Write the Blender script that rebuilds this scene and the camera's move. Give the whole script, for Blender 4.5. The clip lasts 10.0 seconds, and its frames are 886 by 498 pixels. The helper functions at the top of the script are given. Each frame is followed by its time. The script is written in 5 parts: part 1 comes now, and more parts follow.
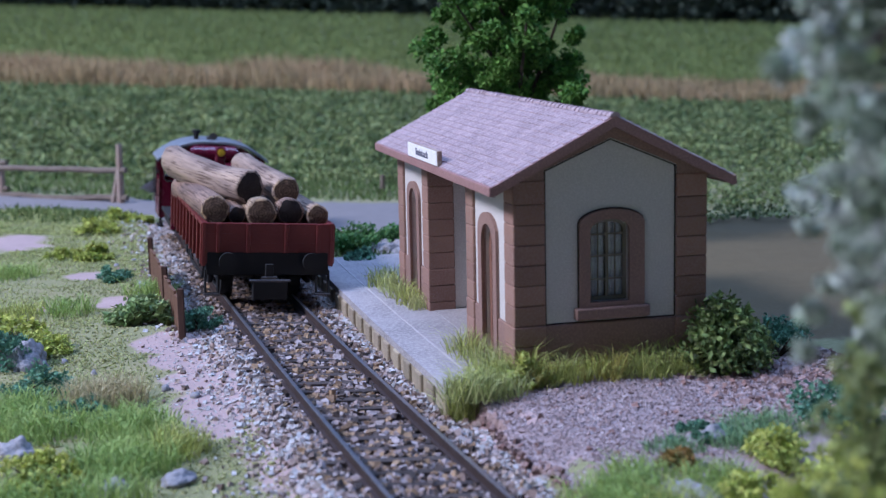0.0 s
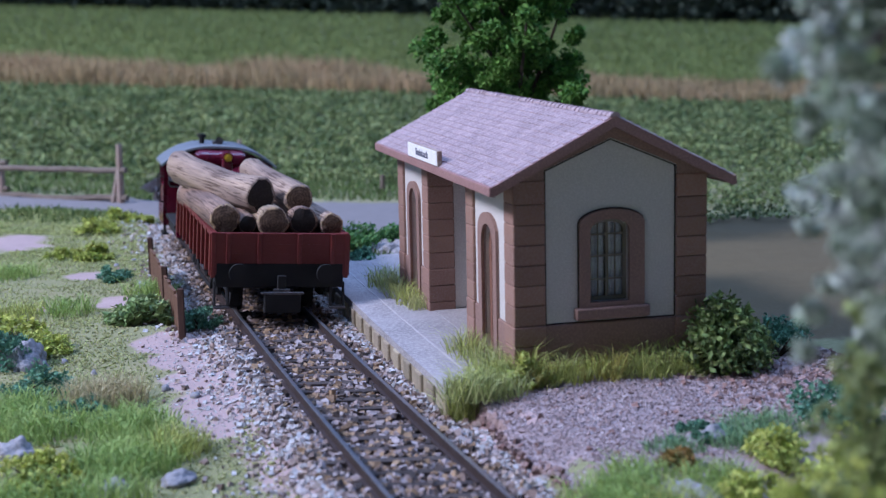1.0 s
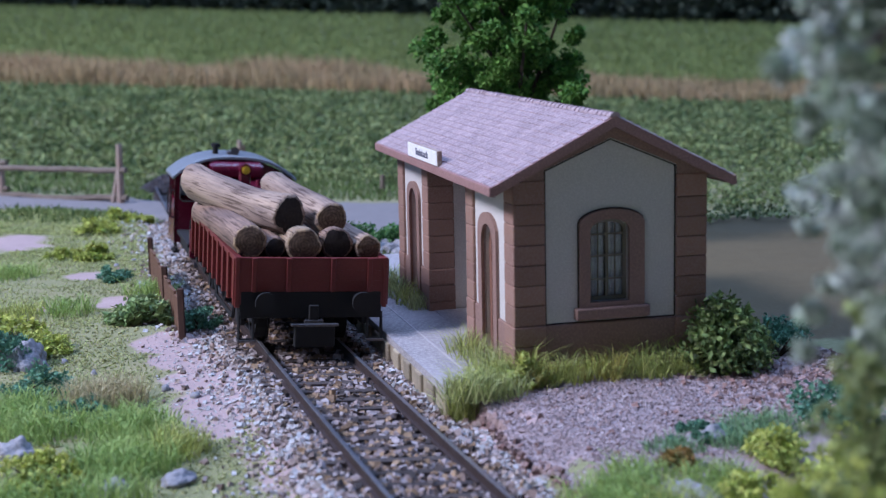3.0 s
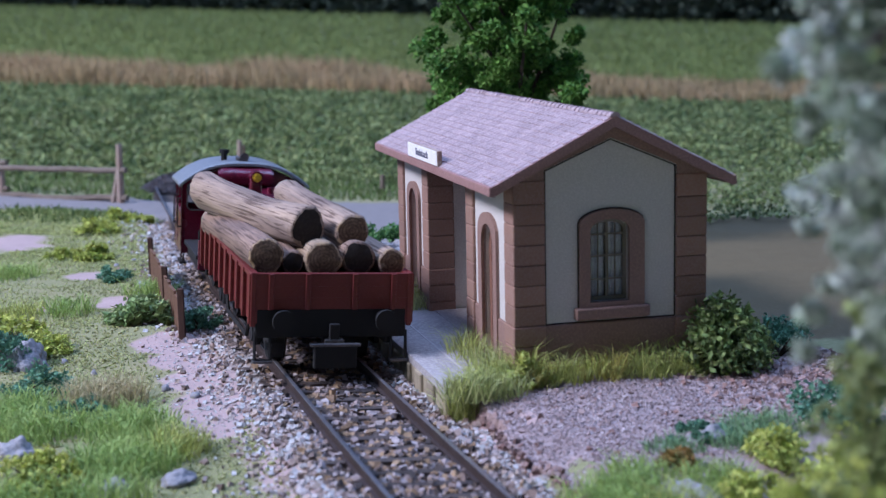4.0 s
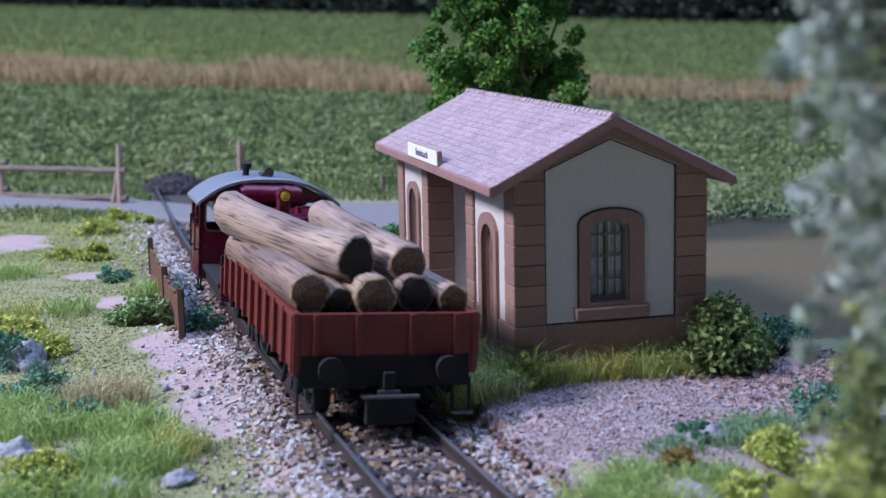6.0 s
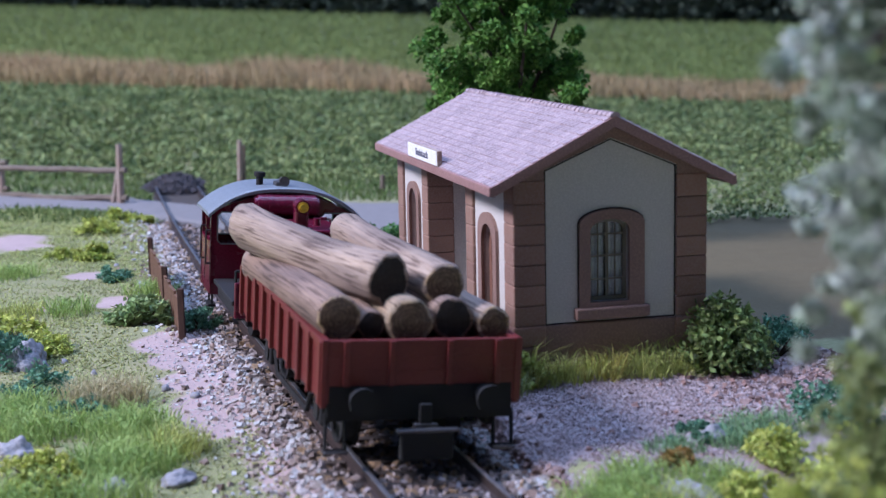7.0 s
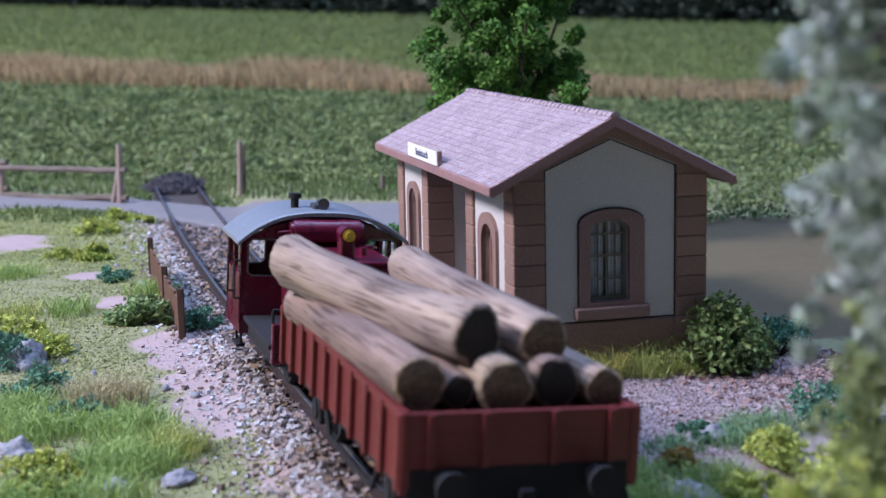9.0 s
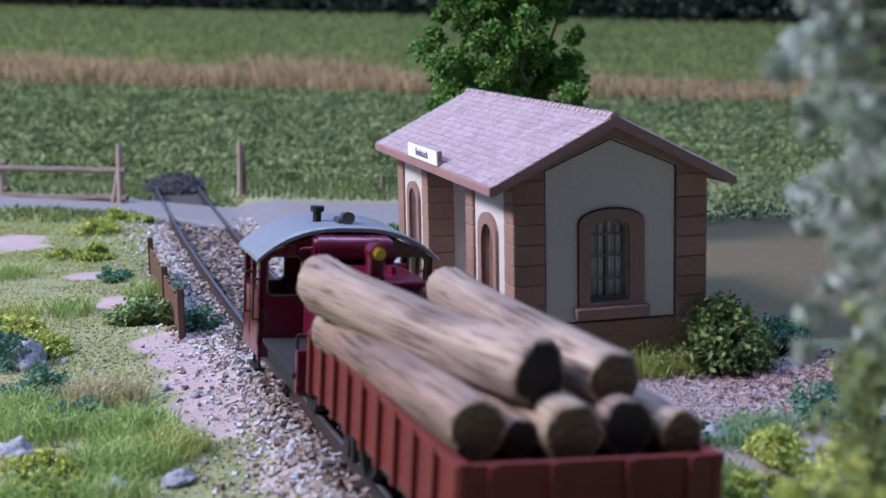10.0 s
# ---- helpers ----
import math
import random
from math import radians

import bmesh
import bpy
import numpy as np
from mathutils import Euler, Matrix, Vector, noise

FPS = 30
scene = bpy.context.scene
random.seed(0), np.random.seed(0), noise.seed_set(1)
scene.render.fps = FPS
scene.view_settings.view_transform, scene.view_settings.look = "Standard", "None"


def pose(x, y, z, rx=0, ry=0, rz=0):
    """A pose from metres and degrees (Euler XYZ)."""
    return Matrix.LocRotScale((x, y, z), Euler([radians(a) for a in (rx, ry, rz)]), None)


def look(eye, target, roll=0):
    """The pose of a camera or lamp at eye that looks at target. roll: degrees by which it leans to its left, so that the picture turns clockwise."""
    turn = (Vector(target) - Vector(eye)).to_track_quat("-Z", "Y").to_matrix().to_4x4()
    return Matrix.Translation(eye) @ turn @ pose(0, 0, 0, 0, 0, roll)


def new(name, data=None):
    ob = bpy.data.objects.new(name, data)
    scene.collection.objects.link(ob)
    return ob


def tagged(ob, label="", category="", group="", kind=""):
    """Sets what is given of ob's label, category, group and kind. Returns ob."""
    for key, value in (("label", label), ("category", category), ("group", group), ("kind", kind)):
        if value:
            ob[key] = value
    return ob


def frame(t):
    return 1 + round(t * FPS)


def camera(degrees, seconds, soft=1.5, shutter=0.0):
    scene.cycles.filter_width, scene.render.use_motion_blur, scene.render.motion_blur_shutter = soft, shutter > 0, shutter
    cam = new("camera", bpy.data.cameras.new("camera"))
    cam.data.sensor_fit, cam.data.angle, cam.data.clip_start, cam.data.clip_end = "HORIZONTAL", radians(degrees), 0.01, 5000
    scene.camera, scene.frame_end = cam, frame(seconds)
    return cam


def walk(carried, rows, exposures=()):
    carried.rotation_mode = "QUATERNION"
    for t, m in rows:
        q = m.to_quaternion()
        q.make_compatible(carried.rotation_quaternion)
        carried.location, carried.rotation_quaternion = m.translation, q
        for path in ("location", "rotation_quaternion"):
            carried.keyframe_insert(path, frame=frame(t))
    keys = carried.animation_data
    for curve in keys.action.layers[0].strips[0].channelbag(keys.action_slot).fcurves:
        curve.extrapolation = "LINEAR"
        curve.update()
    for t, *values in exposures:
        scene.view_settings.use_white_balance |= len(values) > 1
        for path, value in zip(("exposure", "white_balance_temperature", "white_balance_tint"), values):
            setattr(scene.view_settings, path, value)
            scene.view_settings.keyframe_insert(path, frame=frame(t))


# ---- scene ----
# A model railway halt at 1:87. Lengths below are in millimetres of the model; MM turns them into metres.
MM = 0.001

# ---- camera ----
cam = camera(33.707, 10.0, soft=1.35)
EYE = Vector((0.0, 0.0, 69.3)) * MM
AIM = EYE + Vector((0.0, math.cos(0.1604), -math.sin(0.1604)))
walk(cam, [(0.0, look(EYE, AIM, -1.215)), (10.0, look(EYE, AIM, -1.215))],
     exposures=[(0.0, -0.18, 4670, 19), (2.5, -0.16, 4700, 19), (5.0, -0.02, 4790, 19), (8.5, 0.11, 4900, 20), (10.0, 0.05, 4960, 20)])
cam.data.dof.use_dof = True
cam.data.dof.focus_distance = 0.318
cam.data.dof.aperture_fstop = 37.0

# ---- light ----
LAMP_FROM = Vector((-0.65, -0.17, 0.56)).normalized()
world = bpy.data.worlds.new("sky")
scene.world = world
world.use_nodes = True
wn = world.node_tree.nodes
sky = wn.new("ShaderNodeTexSky")
sky.sky_type = "NISHITA"
sky.sun_disc = False
sky.ozone_density = 10.0
sky.air_density = 1.8
sky.sun_elevation = math.asin(LAMP_FROM.z)
sky.sun_rotation = math.atan2(LAMP_FROM.x, LAMP_FROM.y)
world.node_tree.links.new(sky.outputs[0], wn["Background"].inputs[0])
wn["Background"].inputs[1].default_value = 0.048
# the exhibition room's lamps: a warm one up on one side of the layout, a cool wide one on the ceiling
lamp_data = bpy.data.lights.new("room_lamp", "AREA")
lamp_data.shape = "DISK"
lamp_data.size = 0.32
lamp_data.energy = 26.0
lamp_data.color = (1.0, 0.83, 0.68)
room_lamp = new("room_lamp", lamp_data)
room_lamp.matrix_world = look(Vector((-0.02, 0.33, 0.02)) + LAMP_FROM * 1.36, (-0.02, 0.40, 0.02))
ceiling_data = bpy.data.lights.new("ceiling_lamp", "AREA")
ceiling_data.shape = "RECTANGLE"
ceiling_data.size, ceiling_data.size_y = 1.4, 0.9
ceiling_data.energy = 36.0
ceiling_data.color = (0.70, 0.81, 1.0)
ceiling_lamp = new("ceiling_lamp", ceiling_data)
ceiling_lamp.matrix_world = look((0.0, 0.5, 2.2), (0.0, 0.5001, 0.0))


# ---- materials ----
def material(name, base, second=None, rough=0.7, metal=0.0, grain=1500.0, broad=90.0, bump=0.25, spread=0.5,
             island=0.0, third=None, coat=0.0, obj_random=0.0, translucent=0.0):
    """Two-scale noise between base and second, with bump; island or obj_random vary piece by piece."""
    m = bpy.data.materials.new(name)
    m.use_nodes = True
    nt = m.node_tree
    b = nt.nodes["Principled BSDF"]
    second = second or tuple(c * 0.7 for c in base)
    third = third or tuple(c * 1.2 for c in base)
    co = nt.nodes.new("ShaderNodeTexCoord")
    n1, n2 = nt.nodes.new("ShaderNodeTexNoise"), nt.nodes.new("ShaderNodeTexNoise")
    for n, s in ((n1, grain), (n2, broad)):
        n.inputs["Scale"].default_value = s
        n.inputs["Detail"].default_value = 4.0
        # pieces that repeat one mesh take the place in the world, so that no two look alike
        nt.links.new(nt.nodes.new("ShaderNodeNewGeometry").outputs["Position"] if obj_random else co.outputs["Object"], n.inputs["Vector"])
    mix = nt.nodes.new("ShaderNodeMix")
    mix.data_type = "RGBA"
    mix.inputs["A"].default_value, mix.inputs["B"].default_value = (*base, 1), (*second, 1)
    ramp = nt.nodes.new("ShaderNodeValToRGB")
    ramp.color_ramp.elements[0].position, ramp.color_ramp.elements[1].position = 0.5 - spread / 2, 0.5 + spread / 2
    nt.links.new(n2.outputs[0], ramp.inputs[0])
    nt.links.new(ramp.outputs[0], mix.inputs["Factor"])
    mix2 = nt.nodes.new("ShaderNodeMix")
    mix2.data_type = "RGBA"
    mix2.inputs["B"].default_value = (*third, 1)
    nt.links.new(mix.outputs["Result"], mix2.inputs["A"])
    r2 = nt.nodes.new("ShaderNodeMapRange")
    r2.inputs[1].default_value, r2.inputs[2].default_value = 0.42, 0.72
    nt.links.new(n1.outputs[0], r2.inputs[0])
    nt.links.new(r2.outputs[0], mix2.inputs["Factor"])
    colour = mix2.outputs["Result"]
    if island or obj_random:
        src = nt.nodes.new("ShaderNodeNewGeometry").outputs["Random Per Island"] if island else nt.nodes.new("ShaderNodeObjectInfo").outputs["Random"]
        amount = island or obj_random
        hsv = nt.nodes.new("ShaderNodeHueSaturation")
        mr = nt.nodes.new("ShaderNodeMapRange")
        mr.inputs[3].default_value, mr.inputs[4].default_value = 1 - amount, 1 + amount
        nt.links.new(src, mr.inputs[0])
        nt.links.new(mr.outputs[0], hsv.inputs["Value"])
        mh = nt.nodes.new("ShaderNodeMath")
        mh.operation = "MULTIPLY_ADD"
        mh.inputs[1].default_value, mh.inputs[2].default_value = 0.05 * amount, 0.5 - 0.025 * amount
        wn2 = nt.nodes.new("ShaderNodeTexWhiteNoise")
        wn2.noise_dimensions = "1D"
        nt.links.new(src, wn2.inputs["W"])
        nt.links.new(wn2.outputs["Value"], mh.inputs[0])
        nt.links.new(mh.outputs[0], hsv.inputs["Hue"])
        nt.links.new(colour, hsv.inputs["Color"])
        colour = hsv.outputs[0]
    nt.links.new(colour, b.inputs["Base Color"])
    rr = nt.nodes.new("ShaderNodeMapRange")
    rr.inputs[3].default_value, rr.inputs[4].default_value = max(0.02, rough - 0.1), min(1, rough + 0.12)
    nt.links.new(n2.outputs[0], rr.inputs[0])
    nt.links.new(rr.outputs[0], b.inputs["Roughness"])
    b.inputs["Metallic"].default_value = metal
    b.inputs["Coat Weight"].default_value = coat
    if bump:
        bp = nt.nodes.new("ShaderNodeBump")
        bp.inputs["Strength"].default_value = bump
        bp.inputs["Distance"].default_value = 0.0003
        nt.links.new(n1.outputs[0], bp.inputs["Height"])
        nt.links.new(bp.outputs[0], b.inputs["Normal"])
    if translucent:
        out = nt.nodes["Material Output"]
        tr, add = nt.nodes.new("ShaderNodeBsdfTranslucent"), nt.nodes.new("ShaderNodeMixShader")
        nt.links.new(colour, tr.inputs["Color"])
        add.inputs[0].default_value = translucent
        nt.links.new(b.outputs[0], add.inputs[1])
        nt.links.new(tr.outputs[0], add.inputs[2])
        nt.links.new(add.outputs[0], out.inputs[0])
    return m


def leafy(name, base, second, island=0.45, rough=0.75, broad=28, spread=0.5):
    return material(name, base, second, rough=rough, grain=900, broad=broad, spread=spread, bump=0.0, island=island, translucent=0.25, third=base)


M_PLASTER = material("plaster", (0.61, 0.58, 0.54), (0.55, 0.525, 0.495), rough=0.85, grain=3000, broad=60, bump=0.12, third=(0.69, 0.66, 0.62))
M_STONE = material("sandstone", (0.32, 0.192, 0.135), (0.25, 0.15, 0.112), rough=0.8, grain=2500, broad=120, bump=0.2, obj_random=0.12, third=(0.31, 0.21, 0.175))
M_STONE_PLAIN = material("sandstone_trim", (0.28, 0.18, 0.145), (0.225, 0.146, 0.12), rough=0.8, grain=2500, broad=120, bump=0.15)
M_TILE = material("roof_tile", (0.42, 0.325, 0.34), (0.32, 0.25, 0.265), rough=0.75, grain=2200, broad=110, bump=0.2, obj_random=0.11, third=(0.50, 0.40, 0.405))
M_TILE_ISL = material("roof_tile_joined", (0.42, 0.325, 0.34), (0.32, 0.25, 0.265), rough=0.75, grain=2200, broad=110, bump=0.2, island=0.11, third=(0.50, 0.40, 0.405))
M_BARGE = material("brown_board", (0.31, 0.185, 0.17), (0.25, 0.145, 0.135), rough=0.65, grain=2500, broad=200, bump=0.1)
M_DOOR = material("door_wood", (0.22, 0.11, 0.07), (0.17, 0.085, 0.06), rough=0.6, grain=2500, broad=200, bump=0.15)
M_WINDOW = material("window_paint", (0.20, 0.18, 0.13), (0.16, 0.145, 0.11), rough=0.55, grain=3000, broad=300, bump=0.05)
M_SEAL = material("grey_seal", (0.13, 0.13, 0.135), (0.09, 0.09, 0.095), rough=0.5, bump=0.05)
M_CURTAIN = material("curtain_cloth", (0.86, 0.86, 0.86), (0.72, 0.72, 0.74), rough=0.9, grain=2500, broad=500, bump=0.1)
M_DARK = material("dark_interior", (0.02, 0.018, 0.018), rough=0.9, bump=0)
M_SIGN = material("sign_white", (0.85, 0.84, 0.83), (0.80, 0.79, 0.79), rough=0.5, grain=3000, broad=200, bump=0.03)
M_INK = material("sign_ink", (0.03, 0.03, 0.09), rough=0.6, bump=0)
M_CONCRETE = material("platform_concrete", (0.40, 0.375, 0.385), (0.27, 0.255, 0.26), rough=0.9, grain=1700, broad=75, bump=0.6, spread=0.35, third=(0.50, 0.475, 0.48))
M_JOINT = material("pale_mortar", (0.50, 0.48, 0.49), (0.38, 0.36, 0.37), rough=0.9, grain=1700, broad=200, bump=0.3)
M_PILE = material("platform_pile", (0.34, 0.29, 0.20), (0.25, 0.21, 0.15), rough=0.85, grain=2200, broad=200, bump=0.3, obj_random=0.2)
def stone_mix(name, colours, rough=0.85):
    """Stones that each take one of several colours."""
    m = material(name, (0.5, 0.5, 0.5), (0.36, 0.36, 0.36), rough=rough, grain=2500, broad=60, bump=0.35, third=(0.66, 0.66, 0.66))
    nt = m.node_tree
    b = nt.nodes["Principled BSDF"]
    ge, ra, mx = nt.nodes.new("ShaderNodeNewGeometry"), nt.nodes.new("ShaderNodeValToRGB"), nt.nodes.new("ShaderNodeMix")
    mx.data_type, mx.blend_type = "RGBA", "MULTIPLY"
    mx.inputs["Factor"].default_value = 1.0
    ra.color_ramp.interpolation = "CONSTANT"
    while len(ra.color_ramp.elements) < len(colours):
        ra.color_ramp.elements.new(0.5)
    for i, (e, col) in enumerate(zip(ra.color_ramp.elements, colours)):
        e.position = i / len(colours)
        e.color = (*[min(1, 2 * q) for q in col], 1)
    nt.links.new(ge.outputs["Random Per Island"], ra.inputs[0])
    nt.links.new(b.inputs["Base Color"].links[0].from_socket, mx.inputs["A"])
    nt.links.new(ra.outputs[0], mx.inputs["B"])
    nt.links.new(mx.outputs["Result"], b.inputs["Base Color"])
    return m


M_BALLAST = stone_mix("ballast_brown", [(0.23, 0.17, 0.14), (0.30, 0.245, 0.23), (0.05, 0.04, 0.035), (0.37, 0.32, 0.315), (0.24, 0.165, 0.10), (0.09, 0.07, 0.06), (0.42, 0.37, 0.36), (0.33, 0.23, 0.13)])
M_BALLAST_PALE = stone_mix("ballast_pale", [(0.52, 0.45, 0.42), (0.30, 0.23, 0.19), (0.60, 0.54, 0.53), (0.16, 0.125, 0.105), (0.45, 0.36, 0.29), (0.62, 0.57, 0.56), (0.40, 0.33, 0.30), (0.52, 0.46, 0.45)])
M_SAND = stone_mix("sand_grain", [(0.60, 0.49, 0.47), (0.53, 0.42, 0.40), (0.66, 0.57, 0.56), (0.50, 0.39, 0.37)])
M_GRIT = stone_mix("pale_grit", [(0.39, 0.315, 0.31), (0.29, 0.225, 0.22), (0.48, 0.415, 0.415), (0.35, 0.27, 0.26), (0.21, 0.16, 0.155), (0.46, 0.395, 0.395)])
M_CLOD = stone_mix("reddish_clod", [(0.24, 0.145, 0.12), (0.15, 0.095, 0.08), (0.32, 0.22, 0.19), (0.38, 0.29, 0.27)])
M_HEAP = material("gravel_soil", (0.36, 0.285, 0.28), (0.265, 0.20, 0.19), rough=0.95, grain=1500, broad=170, bump=0.9, third=(0.43, 0.36, 0.355))
M_BANK = material("bank_soil", (0.34, 0.25, 0.22), (0.20, 0.14, 0.12), rough=0.95, grain=1500, broad=300, bump=0.9)
M_SLEEPER = material("sleeper_wood", (0.075, 0.058, 0.05), (0.05, 0.04, 0.036), rough=0.8, grain=1800, broad=200, bump=0.4, obj_random=0.3)
M_RAIL = material("rail_side", (0.06, 0.043, 0.038), (0.042, 0.03, 0.028), rough=0.55, metal=0.3, grain=2000, broad=200, bump=0.15)
M_RAILTOP = material("rail_head", (0.52, 0.50, 0.51), (0.36, 0.33, 0.33), rough=0.35, metal=0.9, grain=1500, broad=100, bump=0.05)
M_RUST = material("rusty_iron", (0.075, 0.040, 0.028), (0.05, 0.028, 0.02), rough=0.8, metal=0.1, grain=1600, broad=200, bump=0.4)
M_PLANK = material("brown_plank", (0.15, 0.078, 0.042), (0.09, 0.05, 0.03), rough=0.8, grain=1600, broad=200, bump=0.4)
M_FENCE = material("weathered_wood", (0.19, 0.155, 0.12), (0.11, 0.088, 0.07), rough=0.85, grain=1600, broad=150, bump=0.4)
M_PALEWOOD = material("pale_post", (0.38, 0.33, 0.28), (0.30, 0.17, 0.13), rough=0.85, grain=1200, broad=150, bump=0.4)
M_COAL = material("dark_cinder", (0.055, 0.05, 0.055), (0.035, 0.03, 0.033), rough=0.9, grain=1800, broad=150, bump=0.5, island=0.4)
M_WAGON = material("wagon_red_brown", (0.155, 0.022, 0.019), (0.105, 0.015, 0.014), rough=0.5, grain=2500, broad=90, bump=0.06, third=(0.165, 0.028, 0.024))
M_UNDER = material("black_underframe", (0.010, 0.010, 0.011), (0.016, 0.015, 0.015), rough=0.85, grain=2000, broad=150, bump=0.1)
M_STEEL = material("wheel_steel", (0.16, 0.15, 0.15), rough=0.4, metal=0.8, bump=0.05)
M_LOCO = material("loco_dark_red", (0.115, 0.006, 0.026), (0.085, 0.005, 0.02), rough=0.27, grain=2500, broad=90, bump=0.03, third=(0.15, 0.011, 0.036), coat=0.3)
M_LOCOROOF = material("loco_roof_grey", (0.25, 0.275, 0.31), (0.20, 0.22, 0.25), rough=0.3, grain=2500, broad=70, bump=0.05)
M_BRASS = material("lamp_ring_brass", (0.75, 0.48, 0.04), (0.6, 0.36, 0.03), rough=0.3, metal=0.7, bump=0)
M_LENS = material("lamp_lens", (0.75, 0.50, 0.03), rough=0.15, bump=0)
M_WIRE = material("handrail_wire", (0.05, 0.045, 0.05), rough=0.4, metal=0.6, bump=0)
M_BARK = material("tree_bark", (0.10, 0.075, 0.055), (0.06, 0.045, 0.035), rough=0.9, grain=900, broad=120, bump=0.6)
M_CHAR = material("log_end_dark", (0.035, 0.027, 0.024), (0.02, 0.016, 0.015), rough=0.9, grain=1600, broad=300, bump=0.3)
M_RIM = material("frayed_pale_wood", (0.44, 0.33, 0.20), (0.25, 0.165, 0.10), rough=0.85, grain=1500, broad=500, bump=0.5)
# for the added walls out of view that hold back sky light
M_UNSEEN_WALL = material("unseen_dark_wall", (0.05, 0.055, 0.07), (0.035, 0.04, 0.05), rough=0.9, grain=200, broad=8, bump=0.2)
M_ROCK = material("grey_rock", (0.33, 0.32, 0.33), (0.15, 0.15, 0.155), rough=0.9, grain=1500, broad=420, bump=0.9)


def log_bark(name, light, dark):
    """Weathered wood, with streaks along the log's own y axis."""
    m = material(name, light, dark, rough=0.75, grain=1100, broad=210, bump=0.8, spread=0.45, third=tuple(q * 0.62 for q in light))
    nt = m.node_tree
    co = [n for n in nt.nodes if n.type == "TEX_COORD"][0]
    mp = nt.nodes.new("ShaderNodeMapping")
    mp.inputs["Scale"].default_value = (2.0, 0.07, 2.0)
    nt.links.new(co.outputs["Object"], mp.inputs["Vector"])
    for n in nt.nodes:
        if n.type == "TEX_NOISE":
            n.inputs["Detail"].default_value = 8.0
            nt.links.new(mp.outputs[0], n.inputs["Vector"])
    mp2 = nt.nodes.new("ShaderNodeMapping")
    mp2.inputs["Scale"].default_value = (1.4, 0.3, 1.4)
    nt.links.new(co.outputs["Object"], mp2.inputs["Vector"])
    # long dark cracks, and broad grey and brown patches
    b = nt.nodes["Principled BSDF"]
    colour = b.inputs["Base Color"].links[0].from_socket
    for scale, vec, lo, hi, tint, amount in ((900, mp.outputs[0], 0.53, 0.64, (0.26, 0.205, 0.18), 0.8), (110, mp2.outputs[0], 0.42, 0.62, (0.48, 0.47, 0.52), 0.75)):
        no, mr, mx = nt.nodes.new("ShaderNodeTexNoise"), nt.nodes.new("ShaderNodeMapRange"), nt.nodes.new("ShaderNodeMix")
        no.inputs["Scale"].default_value = scale
        no.inputs["Detail"].default_value = 3.0
        nt.links.new(vec, no.inputs["Vector"])
        mr.inputs[1].default_value, mr.inputs[2].default_value, mr.inputs[4].default_value = lo, hi, amount
        nt.links.new(no.outputs[0], mr.inputs[0])
        mx.data_type, mx.blend_type = "RGBA", "MULTIPLY"
        mx.inputs["B"].default_value = (*tint, 1)
        nt.links.new(mr.outputs[0], mx.inputs["Factor"])
        nt.links.new(colour, mx.inputs["A"])
        colour = mx.outputs["Result"]
    nt.links.new(colour, b.inputs["Base Color"])
    return m


M_LOG_GREY = log_bark("grey_log", (0.53, 0.40, 0.29), (0.25, 0.19, 0.16))
M_LOG_PALE = log_bark("pale_log", (0.52, 0.40, 0.26), (0.26, 0.18, 0.12))
M_LOG_BROWN = log_bark("brown_log", (0.37, 0.255, 0.185), (0.20, 0.135, 0.105))

def ring_wood():
    """Sawn log end: rings round the log's axis, cracks and a pale edge."""
    m = material("ringed_log_end", (0.20, 0.13, 0.085), (0.06, 0.042, 0.033), rough=0.85, grain=1600, broad=420, bump=0.4, third=(0.26, 0.175, 0.11))
    nt = m.node_tree
    co = [n for n in nt.nodes if n.type == "TEX_COORD"][0]
    mp = nt.nodes.new("ShaderNodeMapping")
    mp.inputs["Scale"].default_value = (1, 0, 1)
    nt.links.new(co.outputs["Object"], mp.inputs["Vector"])
    wv = nt.nodes.new("ShaderNodeTexWave")
    wv.wave_type, wv.rings_direction = "RINGS", "SPHERICAL"
    wv.inputs["Scale"].default_value = 480
    wv.inputs["Distortion"].default_value = 3.0
    nt.links.new(mp.outputs[0], wv.inputs["Vector"])
    mx = nt.nodes.new("ShaderNodeMix")
    mx.data_type, mx.blend_type = "RGBA", "MULTIPLY"
    mx.inputs["Factor"].default_value = 0.3
    b = nt.nodes["Principled BSDF"]
    nt.links.new(b.inputs["Base Color"].links[0].from_socket, mx.inputs["A"])
    nt.links.new(wv.outputs["Color"], mx.inputs["B"])
    nt.links.new(mx.outputs["Result"], b.inputs["Base Color"])
    return m


M_LOGEND = ring_wood()
M_GLASS = bpy.data.materials.new("window_glass")
M_GLASS.use_nodes = True
g = M_GLASS.node_tree.nodes["Principled BSDF"]
g.inputs["Base Color"].default_value = (0.95, 0.97, 0.97, 1)
g.inputs["Roughness"].default_value = 0.03
g.inputs["Transmission Weight"].default_value = 1.0
g.inputs["IOR"].default_value = 1.12

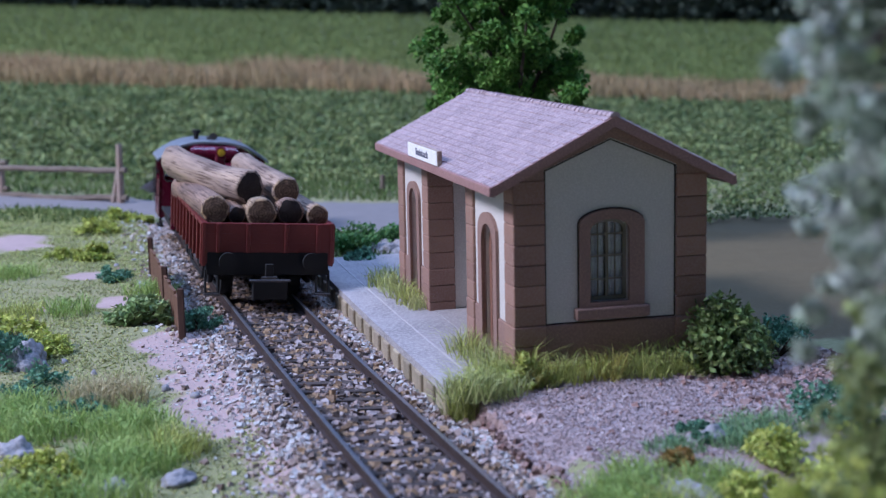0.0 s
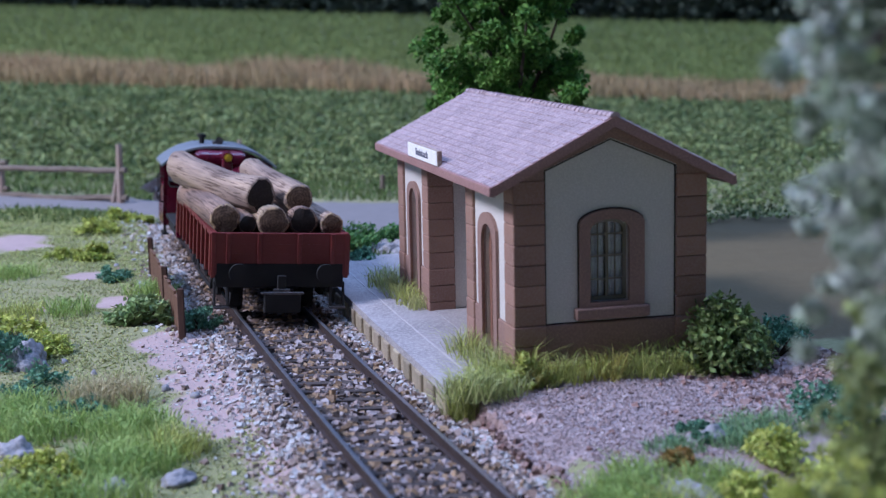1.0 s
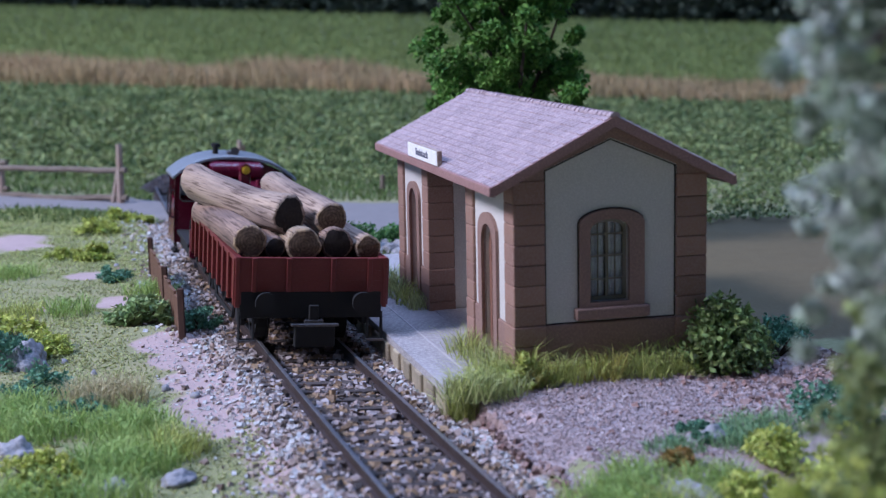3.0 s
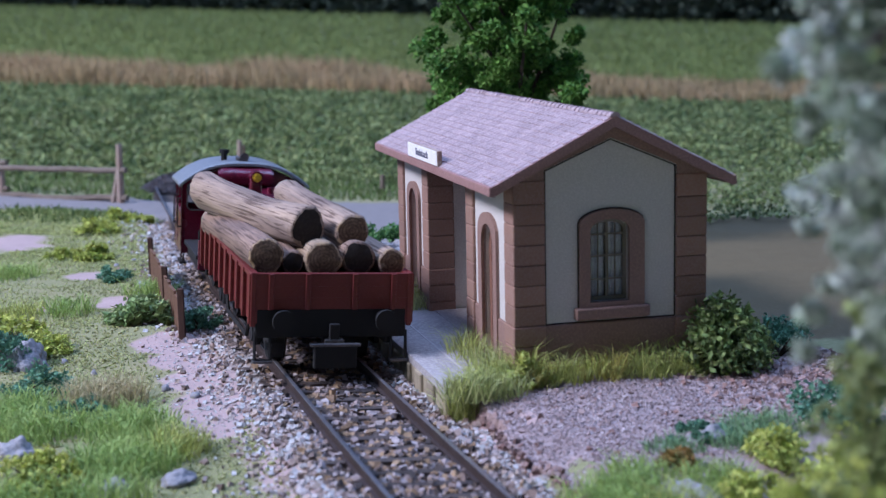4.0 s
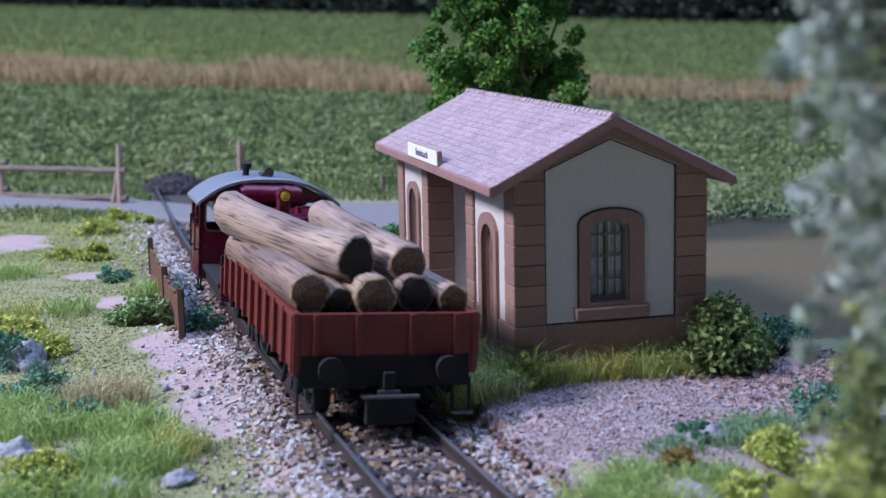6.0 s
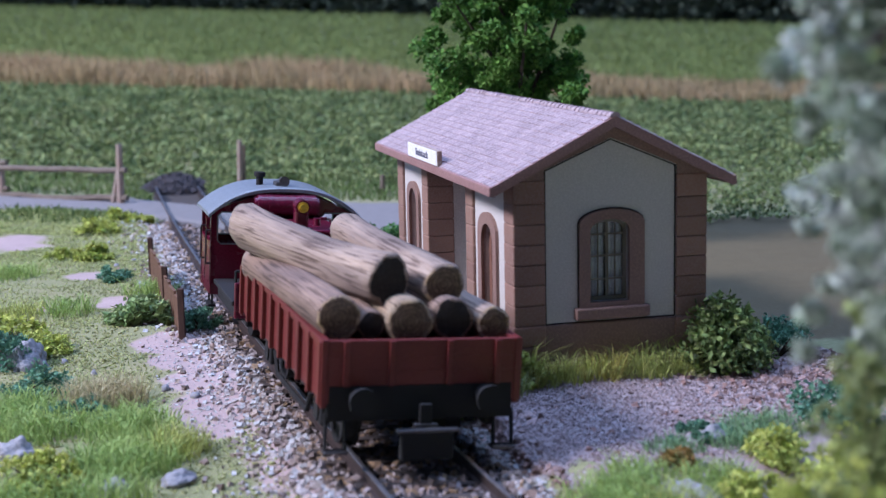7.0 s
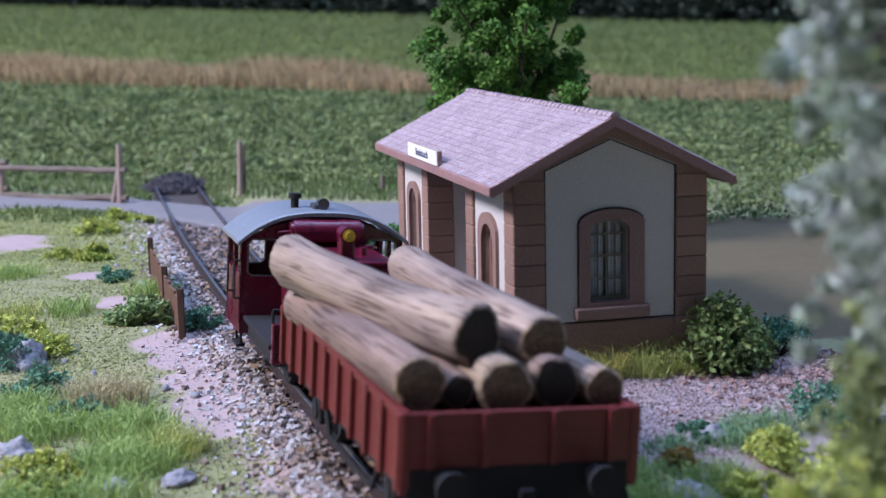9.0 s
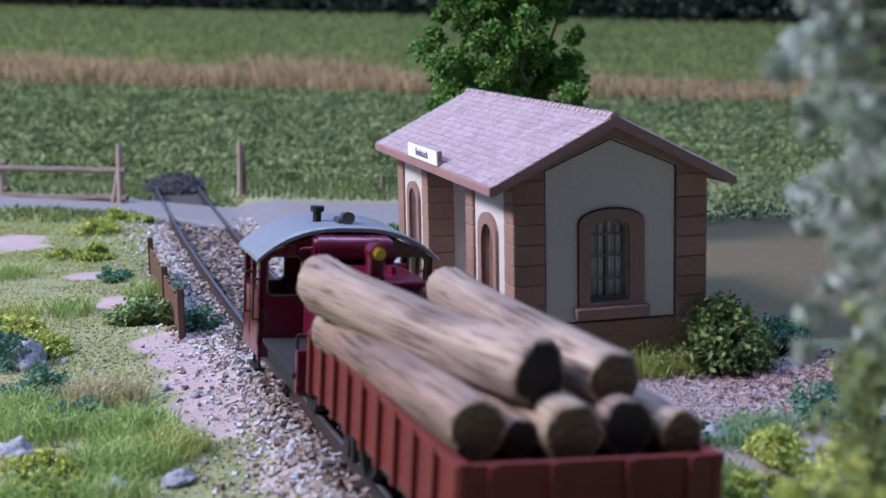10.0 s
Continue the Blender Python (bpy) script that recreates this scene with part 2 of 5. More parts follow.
M_LEAF_TREE = leafy("tree_leaf", (0.17, 0.32, 0.05), (0.085, 0.19, 0.032))
M_LEAF_BUSH = leafy("bush_leaf", (0.27, 0.34, 0.10), (0.10, 0.15, 0.04), island=0.75)
M_LEAF_TEAL = leafy("teal_foam", (0.17, 0.32, 0.20), (0.095, 0.21, 0.12))
M_LEAF_GREY = leafy("grey_leaf", (0.62, 0.66, 0.62), (0.17, 0.25, 0.10), island=0.7, broad=110, spread=0.3)
M_LEAF_LIME = leafy("lime_foam", (0.54, 0.56, 0.12), (0.32, 0.43, 0.085))
M_LEAF_OLIVE = leafy("olive_foam", (0.30, 0.34, 0.12), (0.16, 0.21, 0.07))
M_LEAF_RUST = leafy("rust_foam", (0.32, 0.19, 0.05), (0.20, 0.16, 0.04))
M_LEAF_FIELD = leafy("field_leaf", (0.30, 0.35, 0.13), (0.07, 0.12, 0.035), island=0.6, broad=75, spread=0.22)
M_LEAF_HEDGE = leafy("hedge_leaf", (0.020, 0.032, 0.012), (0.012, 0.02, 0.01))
M_GRASS = leafy("grass_blade", (0.53, 0.55, 0.22), (0.35, 0.43, 0.14), island=0.35, broad=60)
M_TUFT = leafy("tuft_blade", (0.42, 0.53, 0.15), (0.27, 0.40, 0.10), island=0.35, broad=60)
M_GRASS_FAR = leafy("meadow_blade", (0.30, 0.345, 0.10), (0.21, 0.265, 0.075), island=0.35)
M_VERGE = leafy("verge_blade", (0.17, 0.23, 0.065), (0.10, 0.16, 0.045), island=0.5)
M_GRASS_BLUE = leafy("bluish_blade", (0.25, 0.38, 0.18), (0.17, 0.28, 0.12), island=0.4)
M_GRASS_DRY = leafy("dry_blade", (0.56, 0.41, 0.22), (0.40, 0.34, 0.16), island=0.3)
M_GRASS_YELLOW = leafy("yellow_blade", (0.50, 0.45, 0.11), (0.34, 0.32, 0.07), island=0.4)
M_STRAW = leafy("straw_blade", (0.58, 0.50, 0.29), (0.42, 0.41, 0.20), island=0.3)
M_LEAF_WEED = leafy("weed_leaf", (0.34, 0.43, 0.17), (0.17, 0.26, 0.085), island=0.5)
M_LEAF_GREEN = leafy("green_foam", (0.15, 0.30, 0.085), (0.09, 0.20, 0.06))
M_GRASS_OLIVE = leafy("olive_blade", (0.54, 0.57, 0.16), (0.34, 0.40, 0.10), island=0.45)


def ground_material():
    m = material("ground_soil", (0.20, 0.22, 0.085), (0.32, 0.285, 0.15), rough=0.95, grain=900, broad=60, bump=0.8, third=(0.29, 0.285, 0.14))
    nt = m.node_tree
    b = nt.nodes["Principled BSDF"]
    link = b.inputs["Base Color"].links[0]
    green = link.from_socket
    # the cinder bed's colour is darkened to act as shade between ballast stones
    for attr, colour in (("bare", (0.50, 0.375, 0.345)), ("yard", (0.15, 0.118, 0.055)), ("cinder", (0.085, 0.068, 0.058)), ("road", (0.27, 0.245, 0.235))):
        a = nt.nodes.new("ShaderNodeAttribute")
        a.attribute_name = attr
        no = nt.nodes.new("ShaderNodeTexNoise")
        no.inputs["Scale"].default_value = 260
        no.inputs["Detail"].default_value = 6
        co = [n for n in nt.nodes if n.type == "TEX_COORD"][0]
        nt.links.new(co.outputs["Object"], no.inputs["Vector"])
        ad = nt.nodes.new("ShaderNodeMath")
        ad.operation = "ADD"
        nt.links.new(a.outputs["Fac"], ad.inputs[0])
        nt.links.new(no.outputs[0], ad.inputs[1])
        mr = nt.nodes.new("ShaderNodeMapRange")
        mr.inputs[1].default_value, mr.inputs[2].default_value = 0.85, 1.25
        nt.links.new(ad.outputs[0], mr.inputs[0])
        mx = nt.nodes.new("ShaderNodeMix")
        mx.data_type = "RGBA"
        gr = nt.nodes.new("ShaderNodeMix")
        gr.data_type = "RGBA"
        gr.inputs["A"].default_value = (*colour, 1)
        gr.inputs["B"].default_value = (*[c * 0.72 for c in colour], 1)
        nt.links.new(no.outputs[0], gr.inputs["Factor"])
        nt.links.new(green, mx.inputs["A"])
        nt.links.new(gr.outputs["Result"], mx.inputs["B"])
        nt.links.new(mr.outputs[0], mx.inputs["Factor"])
        green = mx.outputs["Result"]
    nt.links.new(green, b.inputs["Base Color"])
    return m


M_GROUND = ground_material()


# ---- mesh helpers (millimetres in, metres out) ----
def empty(name, m, label="", category="", group="", kind=""):
    ob = new(name)
    ob.empty_display_size = 0.005
    ob.matrix_world = m
    return tagged(ob, label, category, group, kind)


def mm(x, y, z, rx=0, ry=0, rz=0):
    return pose(x * MM, y * MM, z * MM, rx, ry, rz)


def part(name, bm, mat, parent=None, label="", m=None, smooth=False):
    bmesh.ops.recalc_face_normals(bm, faces=bm.faces)
    bmesh.ops.scale(bm, vec=(MM, MM, MM), verts=bm.verts)
    me = bpy.data.meshes.new(name)
    bm.to_mesh(me)
    bm.free()
    me.materials.append(mat)
    if smooth:
        for p in me.polygons:
            p.use_smooth = True
    ob = new(name, me)
    ob.parent = parent
    if m is not None:
        ob.matrix_basis = m
    return tagged(ob, label)


def again(ob, m):
    """One more piece on the same mesh, under the same parent."""
    o = ob.copy()
    scene.collection.objects.link(o)
    o.matrix_basis = m
    return o


def raw_mesh(name, verts, faces, mat, kind="", label="", category="", parent=None, sides=3, smooth=False):
    verts = np.asarray(verts, np.float32) * MM
    faces = np.asarray(faces, np.int32)
    me = bpy.data.meshes.new(name)
    me.vertices.add(len(verts))
    me.vertices.foreach_set("co", verts.ravel())
    me.loops.add(faces.size)
    me.loops.foreach_set("vertex_index", faces.ravel())
    me.polygons.add(len(faces))
    me.polygons.foreach_set("loop_start", np.arange(0, faces.size, sides, dtype=np.int32))
    me.polygons.foreach_set("use_smooth", np.full(len(faces), smooth, bool))
    me.update(calc_edges=True)
    me.validate()
    me.materials.append(mat)
    ob = new(name, me)
    ob.parent = parent
    return tagged(ob, label, category, "", kind)


def add_box(bm, x0, x1, y0, y1, z0, z1, bevel=0.0):
    vs = [bm.verts.new((x, y, z)) for x in (x0, x1) for y in (y0, y1) for z in (z0, z1)]
    q = [(0, 1, 3, 2), (4, 6, 7, 5), (0, 4, 5, 1), (2, 3, 7, 6), (0, 2, 6, 4), (1, 5, 7, 3)]
    fs = [bm.faces.new([vs[i] for i in f]) for f in q]
    if bevel:
        es = list({e for f in fs for e in f.edges})
        bmesh.ops.bevel(bm, geom=es, offset=bevel, segments=2, affect="EDGES", profile=0.5)
    return bm


def box(x0, x1, y0, y1, z0, z1, bevel=0.0):
    return add_box(bmesh.new(), x0, x1, y0, y1, z0, z1, bevel)


def add_rod(bm, p, q, r, r2=None, n=10, caps=True):
    p, q = Vector(p), Vector(q)
    r2 = r if r2 is None else r2
    rot = (q - p).to_track_quat("Z", "Y").to_matrix().to_4x4()
    bmesh.ops.create_cone(bm, cap_ends=caps, segments=n, radius1=r, radius2=r2, depth=(q - p).length,
                          matrix=Matrix.Translation((p + q) / 2) @ rot)
    return bm


def rod(p, q, r, r2=None, n=10):
    return add_rod(bmesh.new(), p, q, r, r2, n)


def add_tube(bm, pts, r, n=6):
    for a, b in zip(pts, pts[1:]):
        add_rod(bm, a, b, r, n=n)
    return bm


def slab(outer, holes, place, depth):
    """A plate with holes: loops of (a, b), place(a, b, d) gives the point, d runs from 0 to depth."""
    bm = bmesh.new()
    rings = []
    for loop in (outer, *holes):
        vs = [bm.verts.new(place(a, b, 0)) for a, b in loop]
        rings.append([bm.edges.new((vs[i], vs[(i + 1) % len(vs)])) for i in range(len(vs))])
    bmesh.ops.triangle_fill(bm, use_beauty=True, edges=[e for r in rings for e in r])
    back = bmesh.ops.extrude_face_region(bm, geom=list(bm.faces))
    d = Vector(place(0, 0, depth)) - Vector(place(0, 0, 0))
    bmesh.ops.translate(bm, vec=d, verts=[v for v in back["geom"] if isinstance(v, bmesh.types.BMVert)])
    return bm


def arch(a0, a1, b0, spring, top, n=10):
    """An opening with a round or flat segmental head, as a loop of (a, b)."""
    c, half, rise = (a0 + a1) / 2, (a1 - a0) / 2, top - spring
    pts = [(a0, b0), (a1, b0)]
    for i in range(n + 1):
        t = math.pi * i / n
        pts.append((c + half * math.cos(t), spring + rise * math.sin(t)))
    return pts


# ---- the line of the track ----
TX, TY, TH, K1 = -8.31, 230.0, 0.2981, -0.000165
GRADE, CANT, RISE = 0.00112, 4.036, 0.506


def load_curve():
    table = []
    for sgn in (-1, 1):
        x, y, s = TX, TY, 0.0
        rows = []
        while s < 470:
            h = TH + K1 * sgn * (s + 0.5)
            rows.append((sgn * s, x, y, TH + K1 * sgn * s))
            x -= sgn * math.sin(h)
            y += sgn * math.cos(h)
            s += 1.0
        table = (rows[::-1][:-1] if sgn < 0 else table + rows)
    return np.array(table)


LINE = load_curve()


def rail_z(s):
    return GRADE * np.clip(s, -150, 360) + RISE


def on_track(s, lat, z=0.0):
    """The world point at s along the line, lat to the side, z over the tilted rail plane."""
    x, y, h = (np.interp(s, LINE[:, 0], LINE[:, i]) for i in (1, 2, 3))
    c = math.tan(radians(CANT))
    return np.stack([x + (lat + z * c) * np.cos(h), y + (lat + z * c) * np.sin(h), rail_z(s) + z - c * lat + 0 * x], -1)


def track_pose(s):
    x, y, h = (float(np.interp(s, LINE[:, 0], LINE[:, i])) for i in (1, 2, 3))
    return mm(x, y, float(rail_z(s)), math.degrees(math.atan(GRADE)), 0, math.degrees(h)) @ pose(0, 0, 0, 0, CANT, 0)


def side_of_track(x, y):
    """s and lat of points of the plan."""
    x, y = np.atleast_1d(x).astype(float), np.atleast_1d(y).astype(float)
    s_out, l_out = np.empty(len(x)), np.empty(len(x))
    for k in range(0, len(x), 4000):
        d = (x[k:k + 4000, None] - LINE[None, ::2, 1]) ** 2 + (y[k:k + 4000, None] - LINE[None, ::2, 2]) ** 2
        i = d.argmin(1) * 2
        r = LINE[i]
        s_out[k:k + 4000] = r[:, 0]
        l_out[k:k + 4000] = (x[k:k + 4000] - r[:, 1]) * np.cos(r[:, 3]) + (y[k:k + 4000] - r[:, 2]) * np.sin(r[:, 3])
    return s_out, l_out


# ---- the halt's plan: u across the gable, v along the building ----
BX, BY, BT = 12.83, 259.14, 0.2475
HALT = mm(BX, BY, 0, 0, 0, math.degrees(BT))
BC, BS = math.cos(BT), math.sin(BT)


def to_halt(x, y):
    dx, dy = x - BX, y - BY
    return dx * BC + dy * BS, -dx * BS + dy * BC


def from_halt(u, v):
    return BX + u * BC - v * BS, BY + u * BS + v * BC


def smooth(a, b, x):
    t = np.clip((x - a) / (b - a), 0, 1)
    return t * t * (3 - 2 * t)


MOSS = leafy("moss_crumb", (0.44, 0.44, 0.19), (0.27, 0.31, 0.11), island=0.35, broad=60)
WAVES = [(random.uniform(-1, 1), random.uniform(-1, 1), random.uniform(0, 6.28)) for _ in range(14)]


def ripple(x, y, size):
    z = 0 * x
    for i, (a, b, p) in enumerate(WAVES):
        f = (1 + i * 0.35) / size
        z = z + np.sin((a * x + b * y) * f * 2 + p) / (1 + 0.3 * i)
    return z / 4


def on_road(x, y):
    """1 on the road that crosses the line, 0 off it."""
    yc = np.interp(x, [-300, -130, -97, -30, 40, 300], [580, 547, 529, 494, 482, 450])
    half = np.interp(x, [-300, -130, -97, -30, 40, 300], [17, 18, 21, 33, 36, 40])
    return 1 - smooth(half - 2, half + 5, np.abs(y - yc))


def terrace(v):
    """The ground rises towards the gable's foot."""
    return 1.9 * smooth(-34, -7, v) * (1 - smooth(25, 70, v))


def ground_z(x, y):
    x, y = np.asarray(x, float), np.asarray(y, float)
    shp = x.shape
    x, y = x.ravel(), y.ravel()
    s, l = side_of_track(x, y)
    u, v = to_halt(x, y)
    c = math.tan(radians(CANT))
    bed = rail_z(s) - c * np.clip(l, -14, 14) - 3.0 + 1.3 * smooth(9.8, 13.5, l)
    climb = np.clip(0.0145 * s, 0, 5.2)
    left = -3.6 + climb + 0.9 * ripple(x, y, 22)
    right = 0.2 + 0.6 * ripple(x, y, 25) - 2.2 * smooth(-42, -66, v) + terrace(v)
    side = np.where(l < 0, left, right)
    side = np.where(l > 0, side + (-1.5 + climb * 0.8 - side) * smooth(95, 135, v), side)
    z = bed + (side - bed) * np.where(l < 0, smooth(13, 22, -l), smooth(17.5, 25, l))
    z = z + (bed - 0.2 - z) * ((l > 0) & (l < 17.5) & (s > -30) & (s < 160))
    # road over the line
    r = on_road(x, y)
    lift = 1 - smooth(14, 34, np.abs(l))
    z = z + (1.3 + (rail_z(s) - c * np.clip(l, -14, 14) - 0.9 - 1.3) * lift - z) * r
    # the hill behind
    far = np.clip(y - 590, 0, None)
    hill = 0.009 * far + 0.0000495 * far ** 2
    hill = np.where(far > 1000, 58.5 + 0.108 * (far - 1000), hill)
    tilt = -0.045 * x * smooth(620, 950, y)
    z = np.where(y > 570, z * (1 - smooth(570, 700, y)) + hill + tilt + 2 * smooth(570, 700, y), z)
    return z.reshape(shp)


def gz(x, y):
    return float(ground_z(np.array([x]), np.array([y]))[0])


def spot(cx, cy, r, x, y, ragged=0.35):
    d = np.hypot(x - cx, (y - cy) * 0.75) / r + ragged * ripple(x * 1.0, y, 9)
    return 1 - smooth(0.6, 1.15, d)


def sandy(x, y):
    """1 on the bare sandy patches beside the line."""
    return np.maximum.reduce([spot(px, py, r, x, y) for px, py, r in SANDY])


SANDY = ((-62, 317, 9), (-56, 303, 9), (-49, 287, 10), (-45, 270, 10), (-43, 258, 9), (-49, 262, 7), (-139, 455, 14), (-82, 363, 6), (-98, 358, 5), (-99, 398, 6))


# ---- ground ----
def build_ground():
    xs = np.unique(np.concatenate([np.linspace(-900, -400, 12), np.linspace(-400, -150, 60), np.linspace(-150, 120, 180), np.linspace(120, 420, 60), np.linspace(420, 900, 12)]))
    ys = np.unique(np.concatenate([np.linspace(-320, 120, 24), np.linspace(120, 460, 230), np.linspace(460, 720, 100), np.linspace(720, 1600, 60), np.linspace(1600, 2000, 12)]))
    X, Y = np.meshgrid(xs, ys)
    Z = ground_z(X, Y)
    nx, ny = len(xs), len(ys)
    i = np.arange(nx * ny).reshape(ny, nx)
    f = np.stack([i[:-1, :-1], i[:-1, 1:], i[1:, 1:], i[1:, :-1]], -1).reshape(-1, 4)
    ob = raw_mesh("ground", np.stack([X, Y, Z], -1).reshape(-1, 3), f, M_GROUND, "structure", "mossy green and sandy model landscape ground", "ground", sides=4, smooth=True)
    x, y = X.ravel(), Y.ravel()
    s, l = side_of_track(x, y)
    u, v = to_halt(x, y)
    bare = np.maximum.reduce([sandy(x, y),
                              (l > 15) * (u < 58) * (v < 8) * (v > -40) * 1.0, (l > 12) * (l < 45) * (s > 100) * (s < 200) * 0.4, (l < -13) * (1 - smooth(21, 26, -l)) * (s < 110) * 0.75])
    road = on_road(x, y) * (1 - smooth(20, 50, x))
    yard = smooth(38, 46, u) * smooth(8, 20, v) * (1 - smooth(470, 480, y)) * (y > 250)
    # bed under the ballast, its dark colour includes the shade of the gaps
    cinder = (1 - smooth(13, 19, np.abs(l))) * ((s < 285) | ((np.abs(l) < 12) & (s < 395)))
    for name, val in (("bare", bare), ("yard", yard), ("cinder", cinder), ("road", road)):
        a = ob.data.attributes.new(name, "FLOAT", "POINT")
        a.data.foreach_set("value", np.clip(val, 0, 1).astype(np.float32))


build_ground()


# ---- railway track ----
def sweep(profile, s0, s1, step, name, mat, parent, lat, label=""):
    ss = np.arange(s0, s1 + 0.1, step)
    n = len(profile)
    verts, faces = [], []
    for s in ss:
        for a, b in profile:
            verts.append(on_track(np.array(s), lat + a, b))
    for k in range(len(ss) - 1):
        for j in range(n):
            faces.append((k * n + j, k * n + (j + 1) % n, (k + 1) * n + (j + 1) % n, (k + 1) * n + j))
    ob = raw_mesh(name, np.array(verts), faces, mat, parent=parent, sides=4)
    return tagged(ob, label)


def build_track():
    track = empty("railway_track", Matrix(), "single railway track with rusty rails on dark sleepers", "track")
    web = [(-0.8, -2.0), (0.8, -2.0), (0.8, -1.75), (0.22, -1.55), (0.22, -0.6), (0.4, -0.45), (0.4, -0.05), (-0.4, -0.05), (-0.4, -0.45), (-0.22, -0.6), (-0.22, -1.55), (-0.8, -1.75)]
    head = [(-0.38, -0.05), (0.38, -0.05), (0.32, 0.03), (-0.32, 0.03)]
    for lat in (-8.65, 8.65):
        r = sweep(web, -150, 392, 4, "rail", M_RAIL, track, lat, "brown weathered steel rail")
        sweep(head, -150, 392, 4, "rail_head", M_RAILTOP, r, lat, "worn bright running surface")
    rng = random.Random(5)
    first = None
    s = -148.0
    while s < 284:
        m = track_pose(s) @ mm(rng.uniform(-0.4, 0.4), 0, -2.1, 0, 0, rng.uniform(-1.5, 1.5))
        if first is None:
            first = part("sleeper", box(-14, 14, -1.05, 1.05, -1.6, 0, 0.15), M_SLEEPER, track)
            first.matrix_basis = m
        else:
            again(first, m)
        s += 6.6


def pebbles(rng, n, sizes):
    """n lumps: jittered cubes pulled towards a sphere, as (n, 8, 3)."""
    cube = np.array([(x, y, z) for x in (-1, 1) for y in (-1, 1) for z in (-1, 1)], float)
    v = cube[None] * rng.uniform(0.55, 1.15, (n, 8, 3))
    v *= rng.uniform(0.65, 1.25, (n, 1, 3))
    a = rng.uniform(0, 2 * np.pi, (n, 2))
    ca, sa, cb, sb = np.cos(a[:, 0]), np.sin(a[:, 0]), np.cos(a[:, 1]), np.sin(a[:, 1])
    x, y, z = v[..., 0], v[..., 1], v[..., 2]
    x, y = x * ca[:, None] - y * sa[:, None], x * sa[:, None] + y * ca[:, None]
    y, z = y * cb[:, None] - z * sb[:, None], y * sb[:, None] + z * cb[:, None]
    return np.stack([x, y, z], -1) * (sizes * 0.5)[:, None, None]


CUBE = np.array([(0, 1, 3, 2), (4, 6, 7, 5), (0, 4, 5, 1), (2, 3, 7, 6), (0, 2, 6, 4), (1, 5, 7, 3)])


def strew(name, centres, sizes, rng, mat, label, category):
    v = pebbles(rng, len(centres), sizes) + centres[:, None]
    f = CUBE[None] + (np.arange(len(centres)) * 8)[:, None, None]
    return raw_mesh(name, v.reshape(-1, 3), f.reshape(-1, 4), mat, "stuff", label, category, sides=4)


def heap_edge(s):
    return 19.0 + 0.9 * np.sin(s * 0.19) + 0.5 * np.sin(s * 0.53) + 0.25 * np.sin(s * 1.7)


def heap_z(x, y):
    """Top of the gravel heap before the gable."""
    x, y = np.asarray(x, float), np.asarray(y, float)
    u, v = to_halt(x, y)
    s, l = side_of_track(x.ravel(), y.ravel())
    worn = (1 - smooth(0, 9, l - heap_edge(s))).reshape(x.shape)
    return 0.55 - 1.3 * worn + terrace(v) + 0.6 * ripple(x, y, 25) - 2.2 * smooth(-42, -66, v) + 0.22 * ripple(x * 1.7, y * 1.7, 5) + 0.12 * ripple(x, y, 1.3)


def build_heap():
    """The heap: its crumbling face along the track, and a top that runs out into the ground."""
    ss = np.arange(-58, 20.5, 0.7)
    off = np.concatenate([[0, 0, 0.0], np.arange(0.5, 60, 0.7)])
    S, O = np.meshgrid(ss, off, indexing="ij")
    Ls = heap_edge(S) + O
    Ls[:, 0] -= 0.9
    Ls[:, 1] -= 0.45 + 0.3 * np.sin(ss * 2.9)
    P = on_track(S.ravel(), Ls.ravel()).reshape(*S.shape, 3)
    Z = heap_z(P[..., 0], P[..., 1]) - 1.6 * smooth(48, 60, O) - 1.5 * smooth(16, 20, S) - 1.5 * smooth(-50, -58, S)
    Z[:, 0] = -5.0
    Z[:, 1] -= 1.3
    P[..., 2] = Z
    a, b = S.shape
    i = np.arange(a * b).reshape(a, b)
    f = np.stack([i[:-1, :-1], i[:-1, 1:], i[1:, 1:], i[1:, :-1]], -1)
    heap = empty("gravel_heap", Matrix(), "low heap of pinkish grey gravel with a crumbling edge", "gravel", kind="structure")
    raw_mesh("bank", P.reshape(-1, 3), f[:, :2].reshape(-1, 4), M_BANK, parent=heap, sides=4)
    raw_mesh("top", P.reshape(-1, 3), f[:, 2:].reshape(-1, 4), M_HEAP, parent=heap, sides=4, smooth=True)


